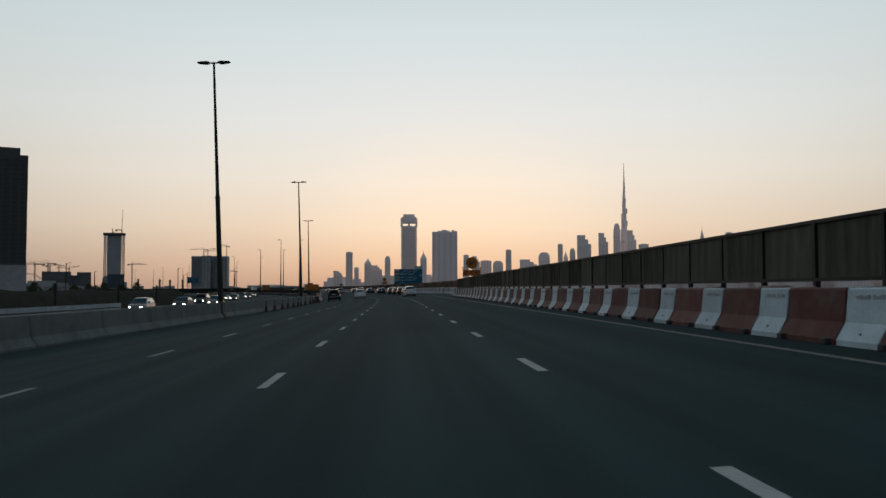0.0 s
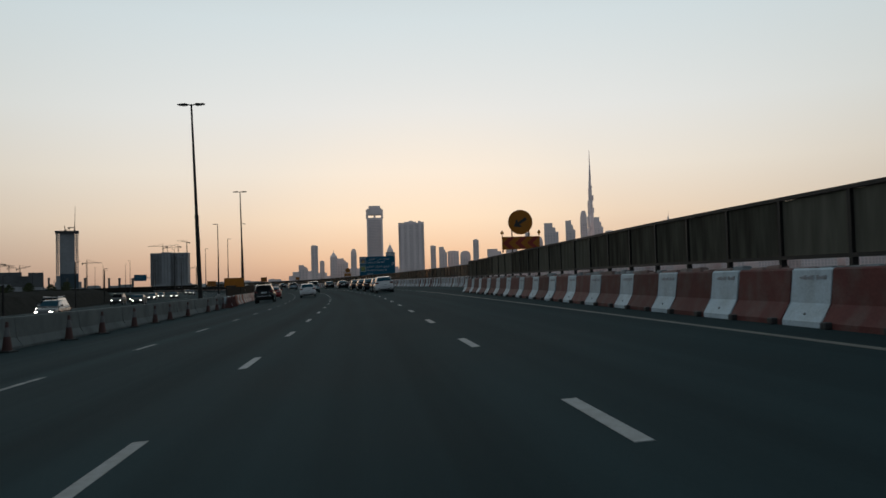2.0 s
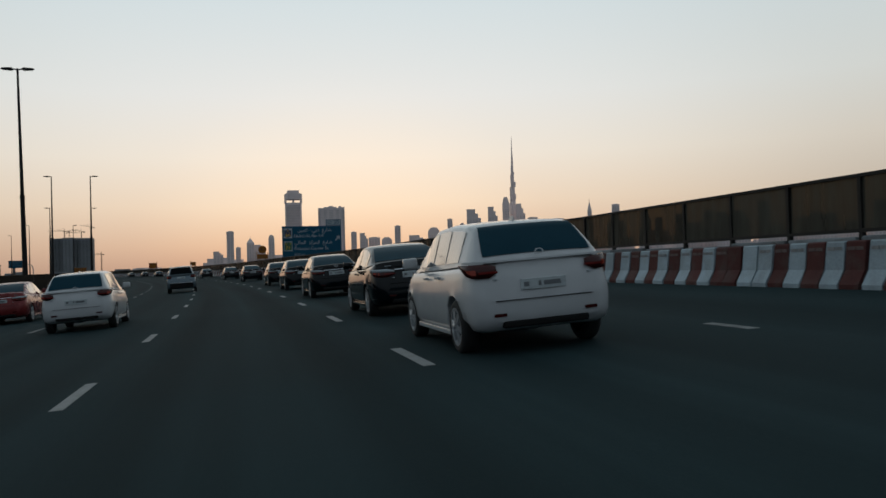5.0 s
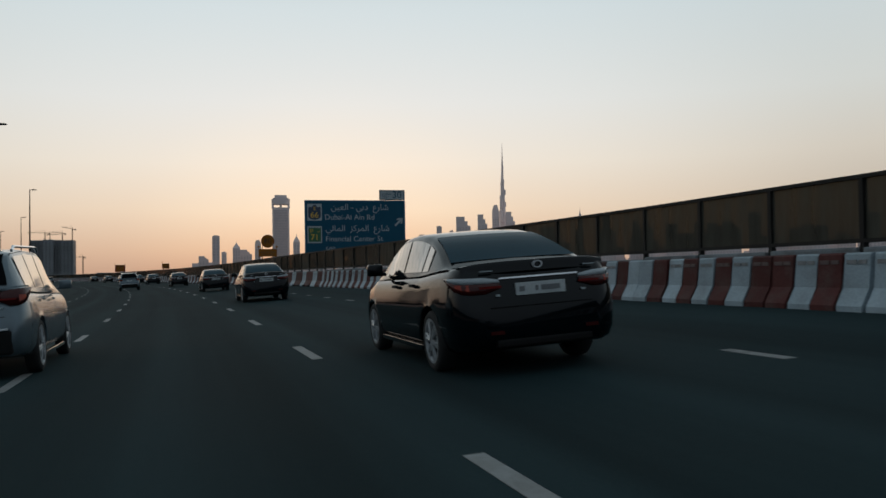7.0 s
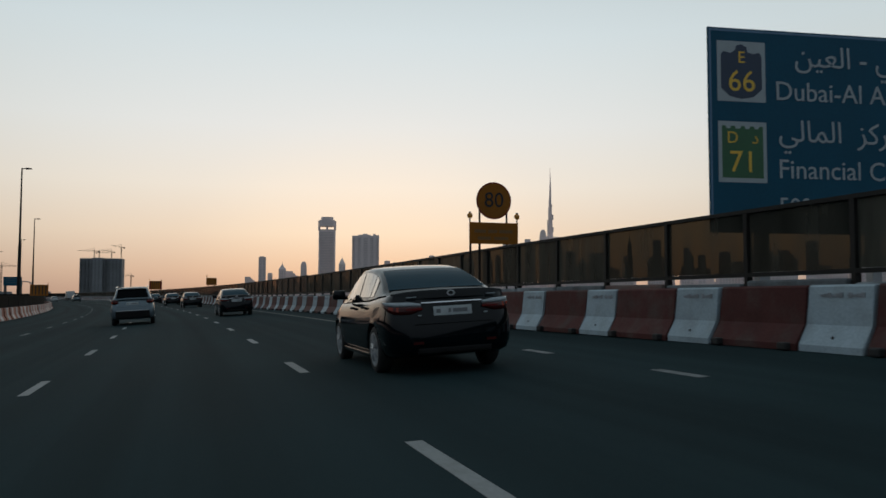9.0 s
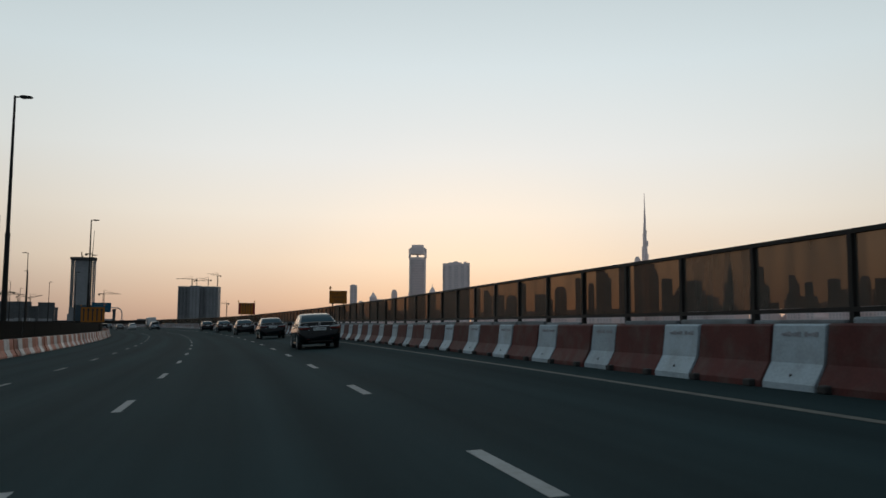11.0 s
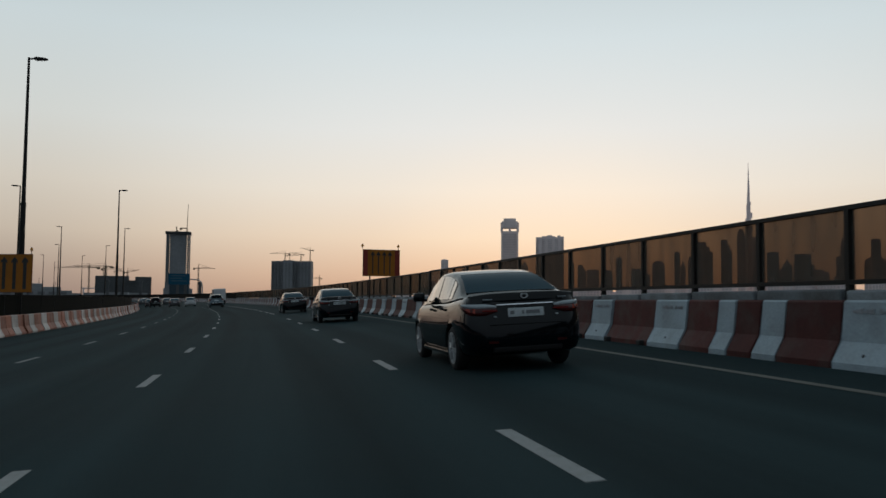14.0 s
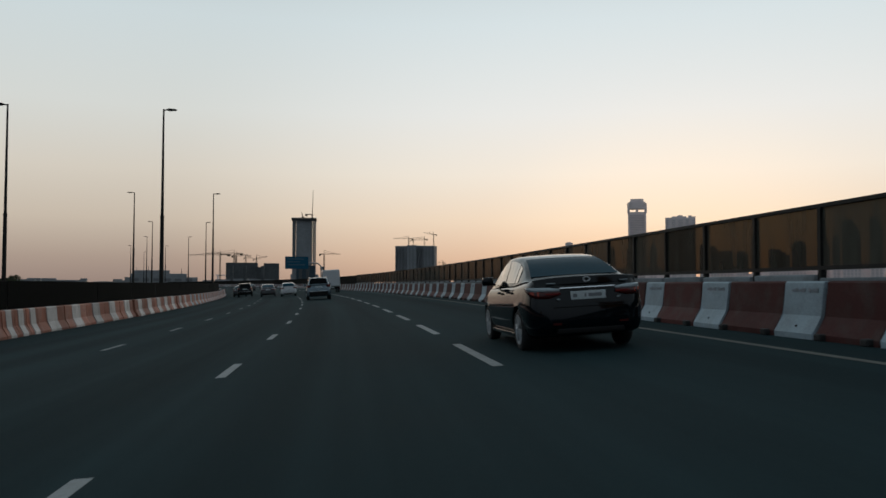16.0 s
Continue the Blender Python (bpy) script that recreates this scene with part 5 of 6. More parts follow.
BLACK_PAINT = paint("black_car_paint", (0.0012, 0.0034, 0.005), 0.0, 0.05, 0.0, 0.27)
SILVER_PAINT = paint("silver_car_paint", (0.135, 0.175, 0.20), 0.4, 0.2)
WHITE_PAINT = paint("white_car_paint", (0.48, 0.49, 0.5), 0.0, 0.2)
DULL_PAINT = mat("dusty_dark_car_paint", (0.022, 0.024, 0.026), 0.5, vary=0.2, scale=2, fine=20, spec=0.2)
GREY_PAINT = paint("grey_car_paint", (0.055, 0.057, 0.06), 0.15, 0.25)
RED_PAINT = paint("dark_red_car_paint", (0.16, 0.02, 0.02), 0.3, 0.28)
# the blue base stands in for the sky's reflection; real gloss is nearly off
GLASS_DARK = mat("sky_tinted_car_glass", (0.012, 0.043, 0.062), 0.04, vary=0.1, spec=0.02)
SIDE_GLASS = mat("side_window_glass", (0.01, 0.012, 0.014), 0.03, vary=0.1, spec=1.0, coat=1.0)
TAIL_RED = mat("tail_lamp_lens", (0.045, 0.005, 0.0045), 0.2, vary=0.15, spec=0.3)
CHROME = mat("chrome_trim", (0.75, 0.76, 0.78), 0.12, metal=1.0, vary=0.05)
SUV_GLASS = mat("black_car_glass", (0.003, 0.004, 0.005), 0.06, vary=0.1, spec=0.03)
RIM = mat("silver_wheel_rim", (0.3, 0.32, 0.335), 0.35, metal=0.25)
LAMP_CLEAR = mat("clear_lamp_lens", (0.32, 0.365, 0.39), 0.1, vary=0.15, scale=20, fine=80, spec=0.6)
BADGE = mat("bright_badge", (0.6, 0.62, 0.64), 0.3, metal=0.3)
TYRE = mat("tyre_rubber", (0.018, 0.018, 0.018), 0.85, vary=0.2)
TRIM = mat("black_plastic_trim", (0.007, 0.007, 0.007), 0.7, spec=0.2)
PLATE = mat("number_plate_white", (0.46, 0.5, 0.51), 0.5, vary=0.2, scale=8)
HEAD_LIT = glow("lit_headlamp", (1.0, 0.93, 0.82), 7.0)
HEAD_LENS = mat("headlamp_lens", (0.5, 0.52, 0.54), 0.1, coat=0.5)

SEDAN = dict(L=4.62, W=0.89, deck=[(0, 0.93), (0.04, 1.02), (0.1, 1.095), (0.2, 1.1), (0.75, 1.075), (1.5, 1.02), (3.2, 0.98), (3.6, 0.97), (4.2, 0.86), (4.5, 0.74), (4.62, 0.6)],
             roof=[(0.52, 1.075), (0.7, 1.13), (0.95, 1.235), (1.2, 1.328), (1.45, 1.4), (1.75, 1.452), (2.05, 1.474), (2.35, 1.472), (2.6, 1.45), (2.8, 1.41), (3.1, 1.29), (3.6, 0.99)], wide=[(0, 0.6), (0.02, 0.68), (0.06, 0.755), (0.13, 0.82), (0.25, 0.865), (0.5, 0.885), (0.98, 0.89), (3.6, 0.89), (4.1, 0.86), (4.4, 0.78), (4.55, 0.66), (4.62, 0.5)],
             low=[(0, 0.36), (0.1, 0.26), (0.5, 0.2), (4.2, 0.2), (4.62, 0.3)], axles=(0.98, 3.68), r=0.32, tail_lean=(0.6, 1.1, 0.13), rear_glass=(0.68, 1.5), wind=(2.78, 3.42), sides=((1.2, 1.42), (1.47, 2.18), (2.25, 3.08)), tail=(0.42, 0.8, 0.80, 0.965), plate=(0.765, 0.885), rails=False)
SUV = dict(L=4.95, W=0.96, deck=[(0, 0.95), (0.05, 1.12), (0.12, 1.18), (0.4, 1.18), (1.5, 1.14), (3.5, 1.1), (3.9, 1.08), (4.6, 0.98), (4.85, 0.85), (4.95, 0.65)],
           roof=[(0.1, 1.18), (0.2, 1.34), (0.42, 1.62), (0.62, 1.7), (1.5, 1.765), (2.7, 1.76), (3.0, 1.7), (3.4, 1.45), (3.85, 1.1)], wide=[(0, 0.76), (0.03, 0.83), (0.08, 0.88), (0.2, 0.93), (0.4, 0.955), (0.8, 0.96), (4.0, 0.96), (4.5, 0.9), (4.8, 0.78), (4.95, 0.6)],
           low=[(0, 0.44), (0.1, 0.32), (0.5, 0.26), (4.5, 0.26), (4.95, 0.36)], axles=(1.02, 3.92), r=0.37, tail_lean=(0.62, 1.2, 0.1), rear_glass=(0.14, 0.53), wind=(3.02, 3.7), sides=((0.62, 1.3), (1.36, 2.16), (2.24, 3.2)), tail=(0.6, 0.9, 0.97, 1.19), plate=(0.93, 1.05), rails=True)
HATCH = dict(L=4.2, W=0.87, deck=[(0, 0.85), (0.05, 1.0), (0.12, 1.04), (0.4, 1.04), (1.5, 1.0), (2.9, 0.97), (3.2, 0.96), (3.8, 0.86), (4.1, 0.72), (4.2, 0.58)],
             roof=[(0.1, 1.04), (0.22, 1.18), (0.5, 1.42), (0.75, 1.48), (1.5, 1.52), (2.2, 1.5), (2.5, 1.42), (2.8, 1.22), (3.2, 0.98)], wide=[(0, 0.64), (0.03, 0.73), (0.08, 0.79), (0.2, 0.845), (0.4, 0.865), (0.8, 0.87), (3.3, 0.87), (3.8, 0.8), (4.1, 0.68), (4.2, 0.5)],
             low=[(0, 0.38), (0.1, 0.28), (0.5, 0.2), (3.8, 0.2), (4.2, 0.3)], axles=(0.75, 3.3), r=0.31, tail_lean=(0.6, 1.05, 0.08), rear_glass=(0.15, 0.58), wind=(2.45, 3.1), sides=((0.72, 1.3), (1.36, 1.95), (2.02, 2.7)), tail=(0.52, 0.8, 0.86, 1.02), plate=(0.7, 0.82), rails=False)


def lerp(table, y):
    return float(np.interp(y, [a for a, _ in table], [b for _, b in table]))


SECTION = [(0, 0), (0.8, 0), (0.92, 0.05), (0.975, 0.16), (0.995, 0.34), (1.0, 0.50), (0.992, 0.60), (0.978, 0.68), (0.964, 0.76), (0.942, 0.86), (0.905, 0.935), (0.82, 0.975), (0.6, 0.995), (0, 1.01)]


def lean(kind, z):
    """How far the tail leans forward at a height over the bumper."""
    z0, z1, d = kind["tail_lean"]
    return d * min(max((z - z0) / (z1 - z0), 0.0), 1.0)


def wheel(parent, x, y, r, side):
    bm = bmesh.new()
    n, prof = 28, [(r - 0.13, 0.07), (r - 0.09, 0.01), (r - 0.04, 0.0), (r - 0.005, 0.03), (r, 0.07), (r, 0.15), (r - 0.01, 0.19), (r - 0.1, 0.2)]
    ring = [[bm.verts.new((x - side * d, y + q * math.cos(2 * math.pi * i / n), r + q * math.sin(2 * math.pi * i / n))) for i in range(n)] for q, d in prof]
    for a, b in zip(ring, ring[1:]):
        for i in range(n):
            bm.faces.new((a[i], a[(i + 1) % n], b[(i + 1) % n], b[i]))
    bmesh.ops.recalc_face_normals(bm, faces=bm.faces)
    w = part("wheel", bm, TYRE, parent, smooth=True)
    bm = bmesh.new()
    tube(bm, (x - side * 0.06, y, r), (x - side * 0.075, y, r), r - 0.1, n=24)
    part("wheel_well", bm, TRIM, w)
    bm = bmesh.new()
    for k in range(6):
        a = 2 * math.pi * k / 6 + 0.2
        for d in (-0.13, 0.13):
            c, s_ = math.cos(a + d), math.sin(a + d)
            tube(bm, (x - side * 0.012, y + 0.05 * c, r + 0.05 * s_), (x - side * 0.02, y + (r - 0.11) * c, r + (r - 0.11) * s_), 0.018, 0.016, 5)
    ro = [[bm.verts.new((x - side * d, y + q * math.cos(2 * math.pi * i / 28), r + q * math.sin(2 * math.pi * i / 28))) for i in range(28)] for q, d in ((r - 0.125, 0.03), (r - 0.11, 0.005), (r - 0.085, 0.005))]
    for p, q in zip(ro, ro[1:]):
        for i in range(28):
            bm.faces.new((p[i], p[(i + 1) % 28], q[(i + 1) % 28], q[i]))
    tube(bm, (x - side * 0.01, y, r), (x - side * 0.05, y, r), 0.055, n=12)
    part("rim", bm, RIM, w)


def car(kind, shell, label, name="car", lit_head=False, group="vehicles on the road"):
    """A car, its rear bumper at y = 0 and its nose towards +y."""
    t = thing(name, label, "car", group=group)
    L, r = kind["L"], kind["r"]
    bm = bmesh.new()
    ys = sorted(set([0, 0.02, 0.05, 0.1, 0.16, 0.25, 0.4, 0.55] + list(np.arange(0.55, L - 0.4, 0.07).round(3)) + [L - 0.4, L - 0.25, L - 0.12, L - 0.05, L]))
    rows = []
    for y in ys:
        w, zl, zt = lerp(kind["wide"], y), lerp(kind["low"], y), lerp(kind["deck"], y)
        arch = 0.0
        for c in kind["axles"]:
            ra = r + 0.055
            if abs(y - c) < ra:
                arch = max(arch, r + math.sqrt(ra * ra - (y - c) ** 2))
        half = []
        for i, (u, v) in enumerate(SECTION):
            z = zl + (zt - zl) * v
            if 1 <= i <= 5:
                z = max(z, min(arch, zt - 0.16))
            half.append((u * w, y + lean(kind, z) * max(0.0, 1 - y / 0.6), z))
        rows.append([(-x, yy, z) for x, yy, z in half[:0:-1]] + half)
    vs = [[bm.verts.new(p) for p in row] for row in rows]
    for a, b in zip(vs, vs[1:]):
        for i in range(len(a) - 1):
            bm.faces.new((a[i], a[i + 1], b[i + 1], b[i]))
    bm.faces.new(vs[0])
    bm.faces.new(vs[-1][::-1])
    bmesh.ops.remove_doubles(bm, verts=bm.verts, dist=0.0004)
    bmesh.ops.recalc_face_normals(bm, faces=bm.faces)
    body = part("body", bm, shell, t, smooth=True)
    md = body.modifiers.new("edges", "EDGE_SPLIT")
    md.split_angle = radians(58)
    # the cabin
    R = kind["roof"]
    y0, y1 = R[0][0], R[-1][0]

    def cab(y):
        wd, zr, zb = lerp(kind["wide"], y), lerp(R, y), lerp(kind["deck"], y) - 0.03
        k = min(1.0, max(0.0, (zr - zb) / 0.42))
        return 0.9 * wd, (0.9 - 0.185 * k) * wd, zb, zr

    def side_at(y, u, out=0.0):
        wb, wt, zb, zr = cab(y)
        return Vector((wb + (wt - wb) * u + out, y, zb + (max(zr - 0.045, zb) - zb) * u))

    bm = bmesh.new()
    rows = []
    for y in sorted(set(list(np.linspace(y0, y1, 34)))):
        wb, wt, zb, zr = cab(y)
        h = [(0, zr + 0.006), (wt * 0.5, zr), (wt * 0.84, zr - 0.01), (wt * 0.96, zr - 0.03), (wt, max(zr - 0.06, zb)), (wb, zb)]
        rows.append([(-x, y, z) for x, z in h[:0:-1]] + [(x, y, z) for x, z in h])
    vs = [[bm.verts.new(p) for p in row] for row in rows]
    for a, b in zip(vs, vs[1:]):
        for i in range(len(a) - 1):
            bm.faces.new((a[i], b[i], b[i + 1], a[i + 1]))
    bmesh.ops.recalc_face_normals(bm, faces=bm.faces)
    part("cabin", bm, shell, t, smooth=True)
    for nm, (a, b), wf in (("rear_window", kind["rear_glass"], 0.9), ("windscreen", kind["wind"], 0.92)):
        pts = []
        for y in np.linspace(a, b, 8):
            wb, wt, zb, zr = cab(y)
            pts.append([(x * wt * wf, y + (-0.008 if nm == "rear_window" else 0.008), zr + 0.008 - 0.012 * abs(x) ** 3) for x in np.linspace(-1, 1, 9)])
        part(nm, ribbon(pts), SUV_GLASS if kind is SUV else GLASS_DARK, t, smooth=True)
    for a, b in kind["sides"]:
        for sx in (-1, 1):
            pts = []
            for y in np.linspace(a, b, 6):
                lo, hi = side_at(y, 0.12, 0.006), side_at(y, 0.93, 0.006)
                pts.append([(sx * q.x, q.y, q.z) for q in (lo, (lo + hi) / 2, hi)])
            part("side_window", ribbon(pts), SIDE_GLASS, t)
    for y in kind["axles"]:
        for sx in (-1, 1):
            wheel(t, sx * (kind["W"] - 0.015), y, r, sx)
    # lamps, plate and trim at the rear, laid on the tail's surface
    x0, _, z0, z1 = kind["tail"]

    def tail_at(x, z, out=0.01):
        """A point on the rear face, or round the corner where x is past it."""
        return Vector((x, lean(kind, z) - out, z))

    def flank(y, z, out=0.008):
        return Vector((lerp(kind["wide"], y) * 0.975 + out, y + lean(kind, z) * max(0.0, 1 - y / 0.6) - 0.004, z))

    zm, hh = (z0 + z1) / 2, (z1 - z0)
    xe = lerp(kind["wide"], 0) * 0.96
    for sx in (-1, 1):
        rows = []
        for x, lo, hi in ((x0, -0.22, 0.28), (x0 + (xe - x0) * 0.5, -0.36, 0.36), (xe, -0.5, 0.44)):
            rows.append([tail_at(x, zm + hh * q) for q in (lo, (lo + hi) / 2, hi)])
        for y, lo, hi in ((0.03, -0.5, 0.46), (0.09, -0.46, 0.48), (0.17, -0.3, 0.5), (0.27, 0.05, 0.5), (0.36, 0.4, 0.5)):
            rows.append([flank(y, zm + hh * q) for q in (lo, (lo + hi) / 2, hi)])
        split_at = 0.0 if kind is not SEDAN else 0.62
        lower = [[row[0], row[0].lerp(row[2], split_at / 2), row[0].lerp(row[2], split_at)] if split_at else row for row in rows]
        tl = part("tail_lamp", ribbon([[Vector((sx * p.x, p.y, p.z)) for p in row] for row in lower]), TAIL_RED, t, smooth=True)
        sd = tl.modifiers.new("depth", "SOLIDIFY")
        sd.thickness, sd.offset = 0.016, 0
        if split_at:
            upper = [[row[0].lerp(row[2], q) for q in (split_at + 0.02, 0.8, 1.0)] for row in rows]
            cl = part("clear_lens", ribbon([[Vector((sx * p.x, p.y, p.z)) for p in row] for row in upper]), LAMP_CLEAR, tl, smooth=True)
            sd = cl.modifiers.new("depth", "SOLIDIFY")
            sd.thickness, sd.offset = 0.016, 0
        bm = bmesh.new()
        c = tail_at(sx * (x0 + 0.1), zm - hh * 0.12, 0.022)
        box(bm, c.x - 0.11, c.x + 0.11, c.y - 0.004, c.y + 0.01, c.z - 0.012, c.z + 0.01)
        part("light_bar", bm, mat("bright_red_lens", (0.16, 0.012, 0.01), 0.2, spec=0.3), tl)
        bm = bmesh.new()
        c = tail_at(sx * (x0 + 0.03), zm - hh * 0.62, 0.014)
        box(bm, c.x - 0.02, c.x + 0.02, c.y - 0.006, c.y + 0.02, c.z - 0.009, c.z + 0.009)
        part("reverse_lamp", bm, SIGN_WHITE, tl)
        rows = [[flank(y, zm + hh * q, 0.02) for q in (lo, (lo + hi) / 2, hi)] for y, lo, hi in ((0.0, -0.3, 0.08), (0.04, -0.28, 0.1), (0.09, -0.2, 0.1), (0.15, -0.05, 0.1))]
        bm = ribbon([[Vector((sx * p.x, p.y, p.z)) for p in row] for row in rows])
        part("corner_lens", bm, mat("orange_red_lens", (0.3, 0.03, 0.012), 0.2, spec=0.4), tl)
        # bright moulding over the lamp, round the corner
        rows = []
        for q in [tail_at(x, zm + hh * 0.3) for x in (0.0, x0 * 0.5, x0 - 0.004)] if kind is SEDAN else [tail_at(x, zm + hh * 0.52) for x in (0.0, x0 * 0.5, x0, xe)] + [flank(y, zm + hh * 0.54) for y in (0.03, 0.09, 0.17, 0.25)]:
            rows.append([Vector((sx * q.x, q.y, q.z)), Vector((sx * q.x, q.y + 0.004, q.z + (0.014 if kind is SEDAN else 0.022)))])
        st = part("chrome_strip", ribbon(rows), CHROME if kind is SEDAN else shell, t, "thin bright strip over the plate" if kind is SEDAN else "moulding over the plate and lamps")
        sd = st.modifiers.new("depth", "SOLIDIFY")
        sd.thickness, sd.offset = 0.012, 0
    p0, p1 = kind["plate"]
    yp = lean(kind, (p0 + p1) / 2)
    bm = bmesh.new()
    box(bm, -0.26, 0.26, yp - 0.024, yp + 0.01, p0, p1, bevel=0.004)
    pl = part("number_plate", bm, PLATE, t)
    for a, b in ((-0.23, -0.17), (-0.06, -0.03), (0.0, 0.2)):
        bm = bmesh.new()
        box(bm, a, b, yp - 0.028, yp - 0.022, p0 + 0.035, p1 - 0.035)
        part("plate_bar", bm, mat("plate_grey", (0.16, 0.17, 0.18), 0.6), pl)
    if kind is not SUV:
        bm = bmesh.new()
        zb_ = zm + hh * 0.52 + 0.085
        yb = lean(kind, zb_) - (0.022 if kind is SEDAN else 0.0)
        ring = 14
        a_, b_ = [[bm.verts.new((0.055 * q * math.cos(6.2832 * i / ring), yb - 0.012, zb_ + 0.037 * q * math.sin(6.2832 * i / ring))) for i in range(ring)] for q in (1.0, 0.72)]
        for i in range(ring):
            bm.faces.new((a_[i], a_[(i + 1) % ring], b_[(i + 1) % ring], b_[i]))
        bd = part("round_badge", bm, BADGE, t)
        sd = bd.modifiers.new("depth", "SOLIDIFY")
        sd.thickness = 0.01
    if kind is SEDAN:
        pts = []
        for x in np.linspace(-0.76, 0.76, 21):
            e = abs(x / 0.76)
            y, z = 0.105 + 0.1 * e ** 3, 1.098 - 0.035 * e ** 4
            zl_ = z - 0.1
            pts.append([(x, y + 0.2, z - 0.014), (x, y + 0.06, z + 0.004), (x, y + 0.024, z + 0.007), (x, y + 0.009, z), (x, y + 0.006, z - 0.02), (x, lean(kind, zl_) + 0.1 * e ** 3 - 0.004, zl_)])
        part("boot_lip", ribbon(pts), shell, t, smooth=True)
        for x0_, x1_ in ((-0.6, -0.47), (0.5, 0.62)):
            bm = bmesh.new()
            yb_ = lean(kind, 1.02)
            box(bm, x0_, x1_, yb_ - 0.012, yb_ + 0.01, 1.012, 1.024)
            part("worn_lettering", bm, LAMP_CLEAR, t)
    # seams of the boot lid and of the rear bumper
    for zz, xx in ((kind["plate"][0] - 0.1, xe * 0.92),):
        bm = bmesh.new()
        box(bm, -xx, xx, lean(kind, zz) - 0.003, lean(kind, zz) + 0.02, zz - 0.004, zz + 0.004)
        part("lid_seam", bm, TRIM, t)
    zl = lerp(kind["low"], 0.05)
    bm = bmesh.new()
    box(bm, -0.5, 0.5, -0.008, 0.2, zl - 0.03, zl + (0.2 if kind is SUV else 0.05), bevel=0.02)
    if kind is SUV:
        box(bm, -0.74, 0.74, -0.014, 0.3, zl - 0.04, zl + 0.27, bevel=0.03)
    part("bumper_skirt", bm, TRIM, t)
    if kind is SUV:
        bm = bmesh.new()
        box(bm, -0.7, 0.7, -0.024, 0.02, zl + 0.275, zl + 0.3, bevel=0.008)
        part("bumper_trim", bm, BADGE, t)
        bm = bmesh.new()
        box(bm, -0.6, 0.6, 0.36, 0.56, 1.69, 1.72, bevel=0.012)
        part("roof_spoiler", bm, shell, t)
    for sx in (-1, 1):
        bm = bmesh.new()
        box(bm, sx * xe * 0.86 - 0.07, sx * xe * 0.86 + 0.07, -0.012, 0.01, zl + 0.1, zl + 0.135)
        part("rear_reflector", bm, TAIL_RED, t)
        ym = kind["wind"][1] - 0.32
        wb, wt, zb, zr = cab(ym)
        bm = bmesh.new()
        box(bm, sx * (wb + 0.14) - 0.1, sx * (wb + 0.14) + 0.1, ym - 0.05, ym + 0.07, zb + 0.05, zb + 0.2, bevel=0.03)
        tube(bm, (sx * wb, ym, zb + 0.06), (sx * (wb + 0.1), ym, zb + 0.09), 0.025, n=6)
        part("wing_mirror", bm, shell, t, smooth=True)
        for a, b in kind["sides"][-2:]:
            w = lerp(kind["wide"], a)
            bm = bmesh.new()
            zt = lerp(kind["deck"], a)
            box(bm, sx * w * 0.98 - 0.018, sx * w * 0.98 + 0.018, a + 0.05, a + 0.22, zt - 0.15, zt - 0.115, bevel=0.008)
            part("door_handle", bm, shell if kind is not SEDAN else TRIM, t)
        bm = bmesh.new()
        wf = lerp(kind["wide"], L - 0.14)
        zf = lerp(kind["deck"], L - 0.14)
        box(bm, sx * wf * 0.75 - 0.12, sx * wf * 0.75 + 0.12, L - 0.22, L - 0.02, zf - 0.17, zf - 0.06, bevel=0.02)
        part("headlamp", bm, HEAD_LIT if lit_head else HEAD_LENS, t)
        bm = bmesh.new()
        box(bm, sx * kind["W"] * 0.93 - 0.03, sx * kind["W"] * 0.93 + 0.03, kind["axles"][0] + r + 0.08, kind["axles"][1] - r - 0.08, 0.19, 0.25, bevel=0.01)
        part("side_sill", bm, CHROME if kind is SUV else shell, t)
        if kind["rails"]:
            bm = bmesh.new()
            pts = [Vector((sx * 0.68, y, lerp(R, y) + z)) for y, z in ((0.7, 0.0), (0.85, 0.05), (2.6, 0.05), (2.75, 0.0))]
            for a, b in zip(pts, pts[1:]):
                tube(bm, a, b, 0.022, n=6)
            part("roof_rail", bm, CHROME, t)
    if kind is not SEDAN:
        bm = bmesh.new()
        prism(bm, [(-0.015, 0), (0.015, 0), (0.004, 0.06), (-0.004, 0.06)], 0, 0.14)
        fin = part("aerial_fin", bm, shell, t)
        ya = R[3][0] + 0.1
        fin.matrix_basis = Matrix.Translation((0, ya, lerp(R, ya)))
    return t


def on_lane(ob, s, l, turn=0.0):
    ob.matrix_basis = stand(s, l, 0.0, turn, lean=True)
    return ob


sedan = on_lane(car(SEDAN, BLACK_PAINT, "glossy black saloon car in the outer lane", "saloon_car"), 364.0, 3.42)
for s, l in ((107.6, 3.38), (119.8, 3.35), (132.2, 3.46), (144.7, 3.56), (169.5, 3.59), (194.2, 3.56), (229.7, 3.5), (265.4, 3.5), (289.9, 3.55), (314.4, 3.5), (339.3, 3.45)):
    on_lane(copy_thing(sedan, Matrix()), s, l)
suv = on_lane(car(SUV, SILVER_PAINT, "silver family utility car with roof rails", "utility_car"), 149.2, -2.6)
white = on_lane(car(HATCH, WHITE_PAINT, "white hatchback in the outer lane", "hatchback"), 100.0, 3.2)
on_lane(copy_thing(white, Matrix()), 74.0 + 40, -4.0)
on_lane(copy_thing(white, Matrix()), 446.0, -2.6)
on_lane(copy_thing(suv, Matrix()), 224.5, -1.6)
on_lane(copy_thing(suv, Matrix()), 418.0, -0.5)
black_suv = on_lane(car(SUV, BLACK_PAINT, "black utility car in the inner lane", "utility_car"), 105.0, -8.1)
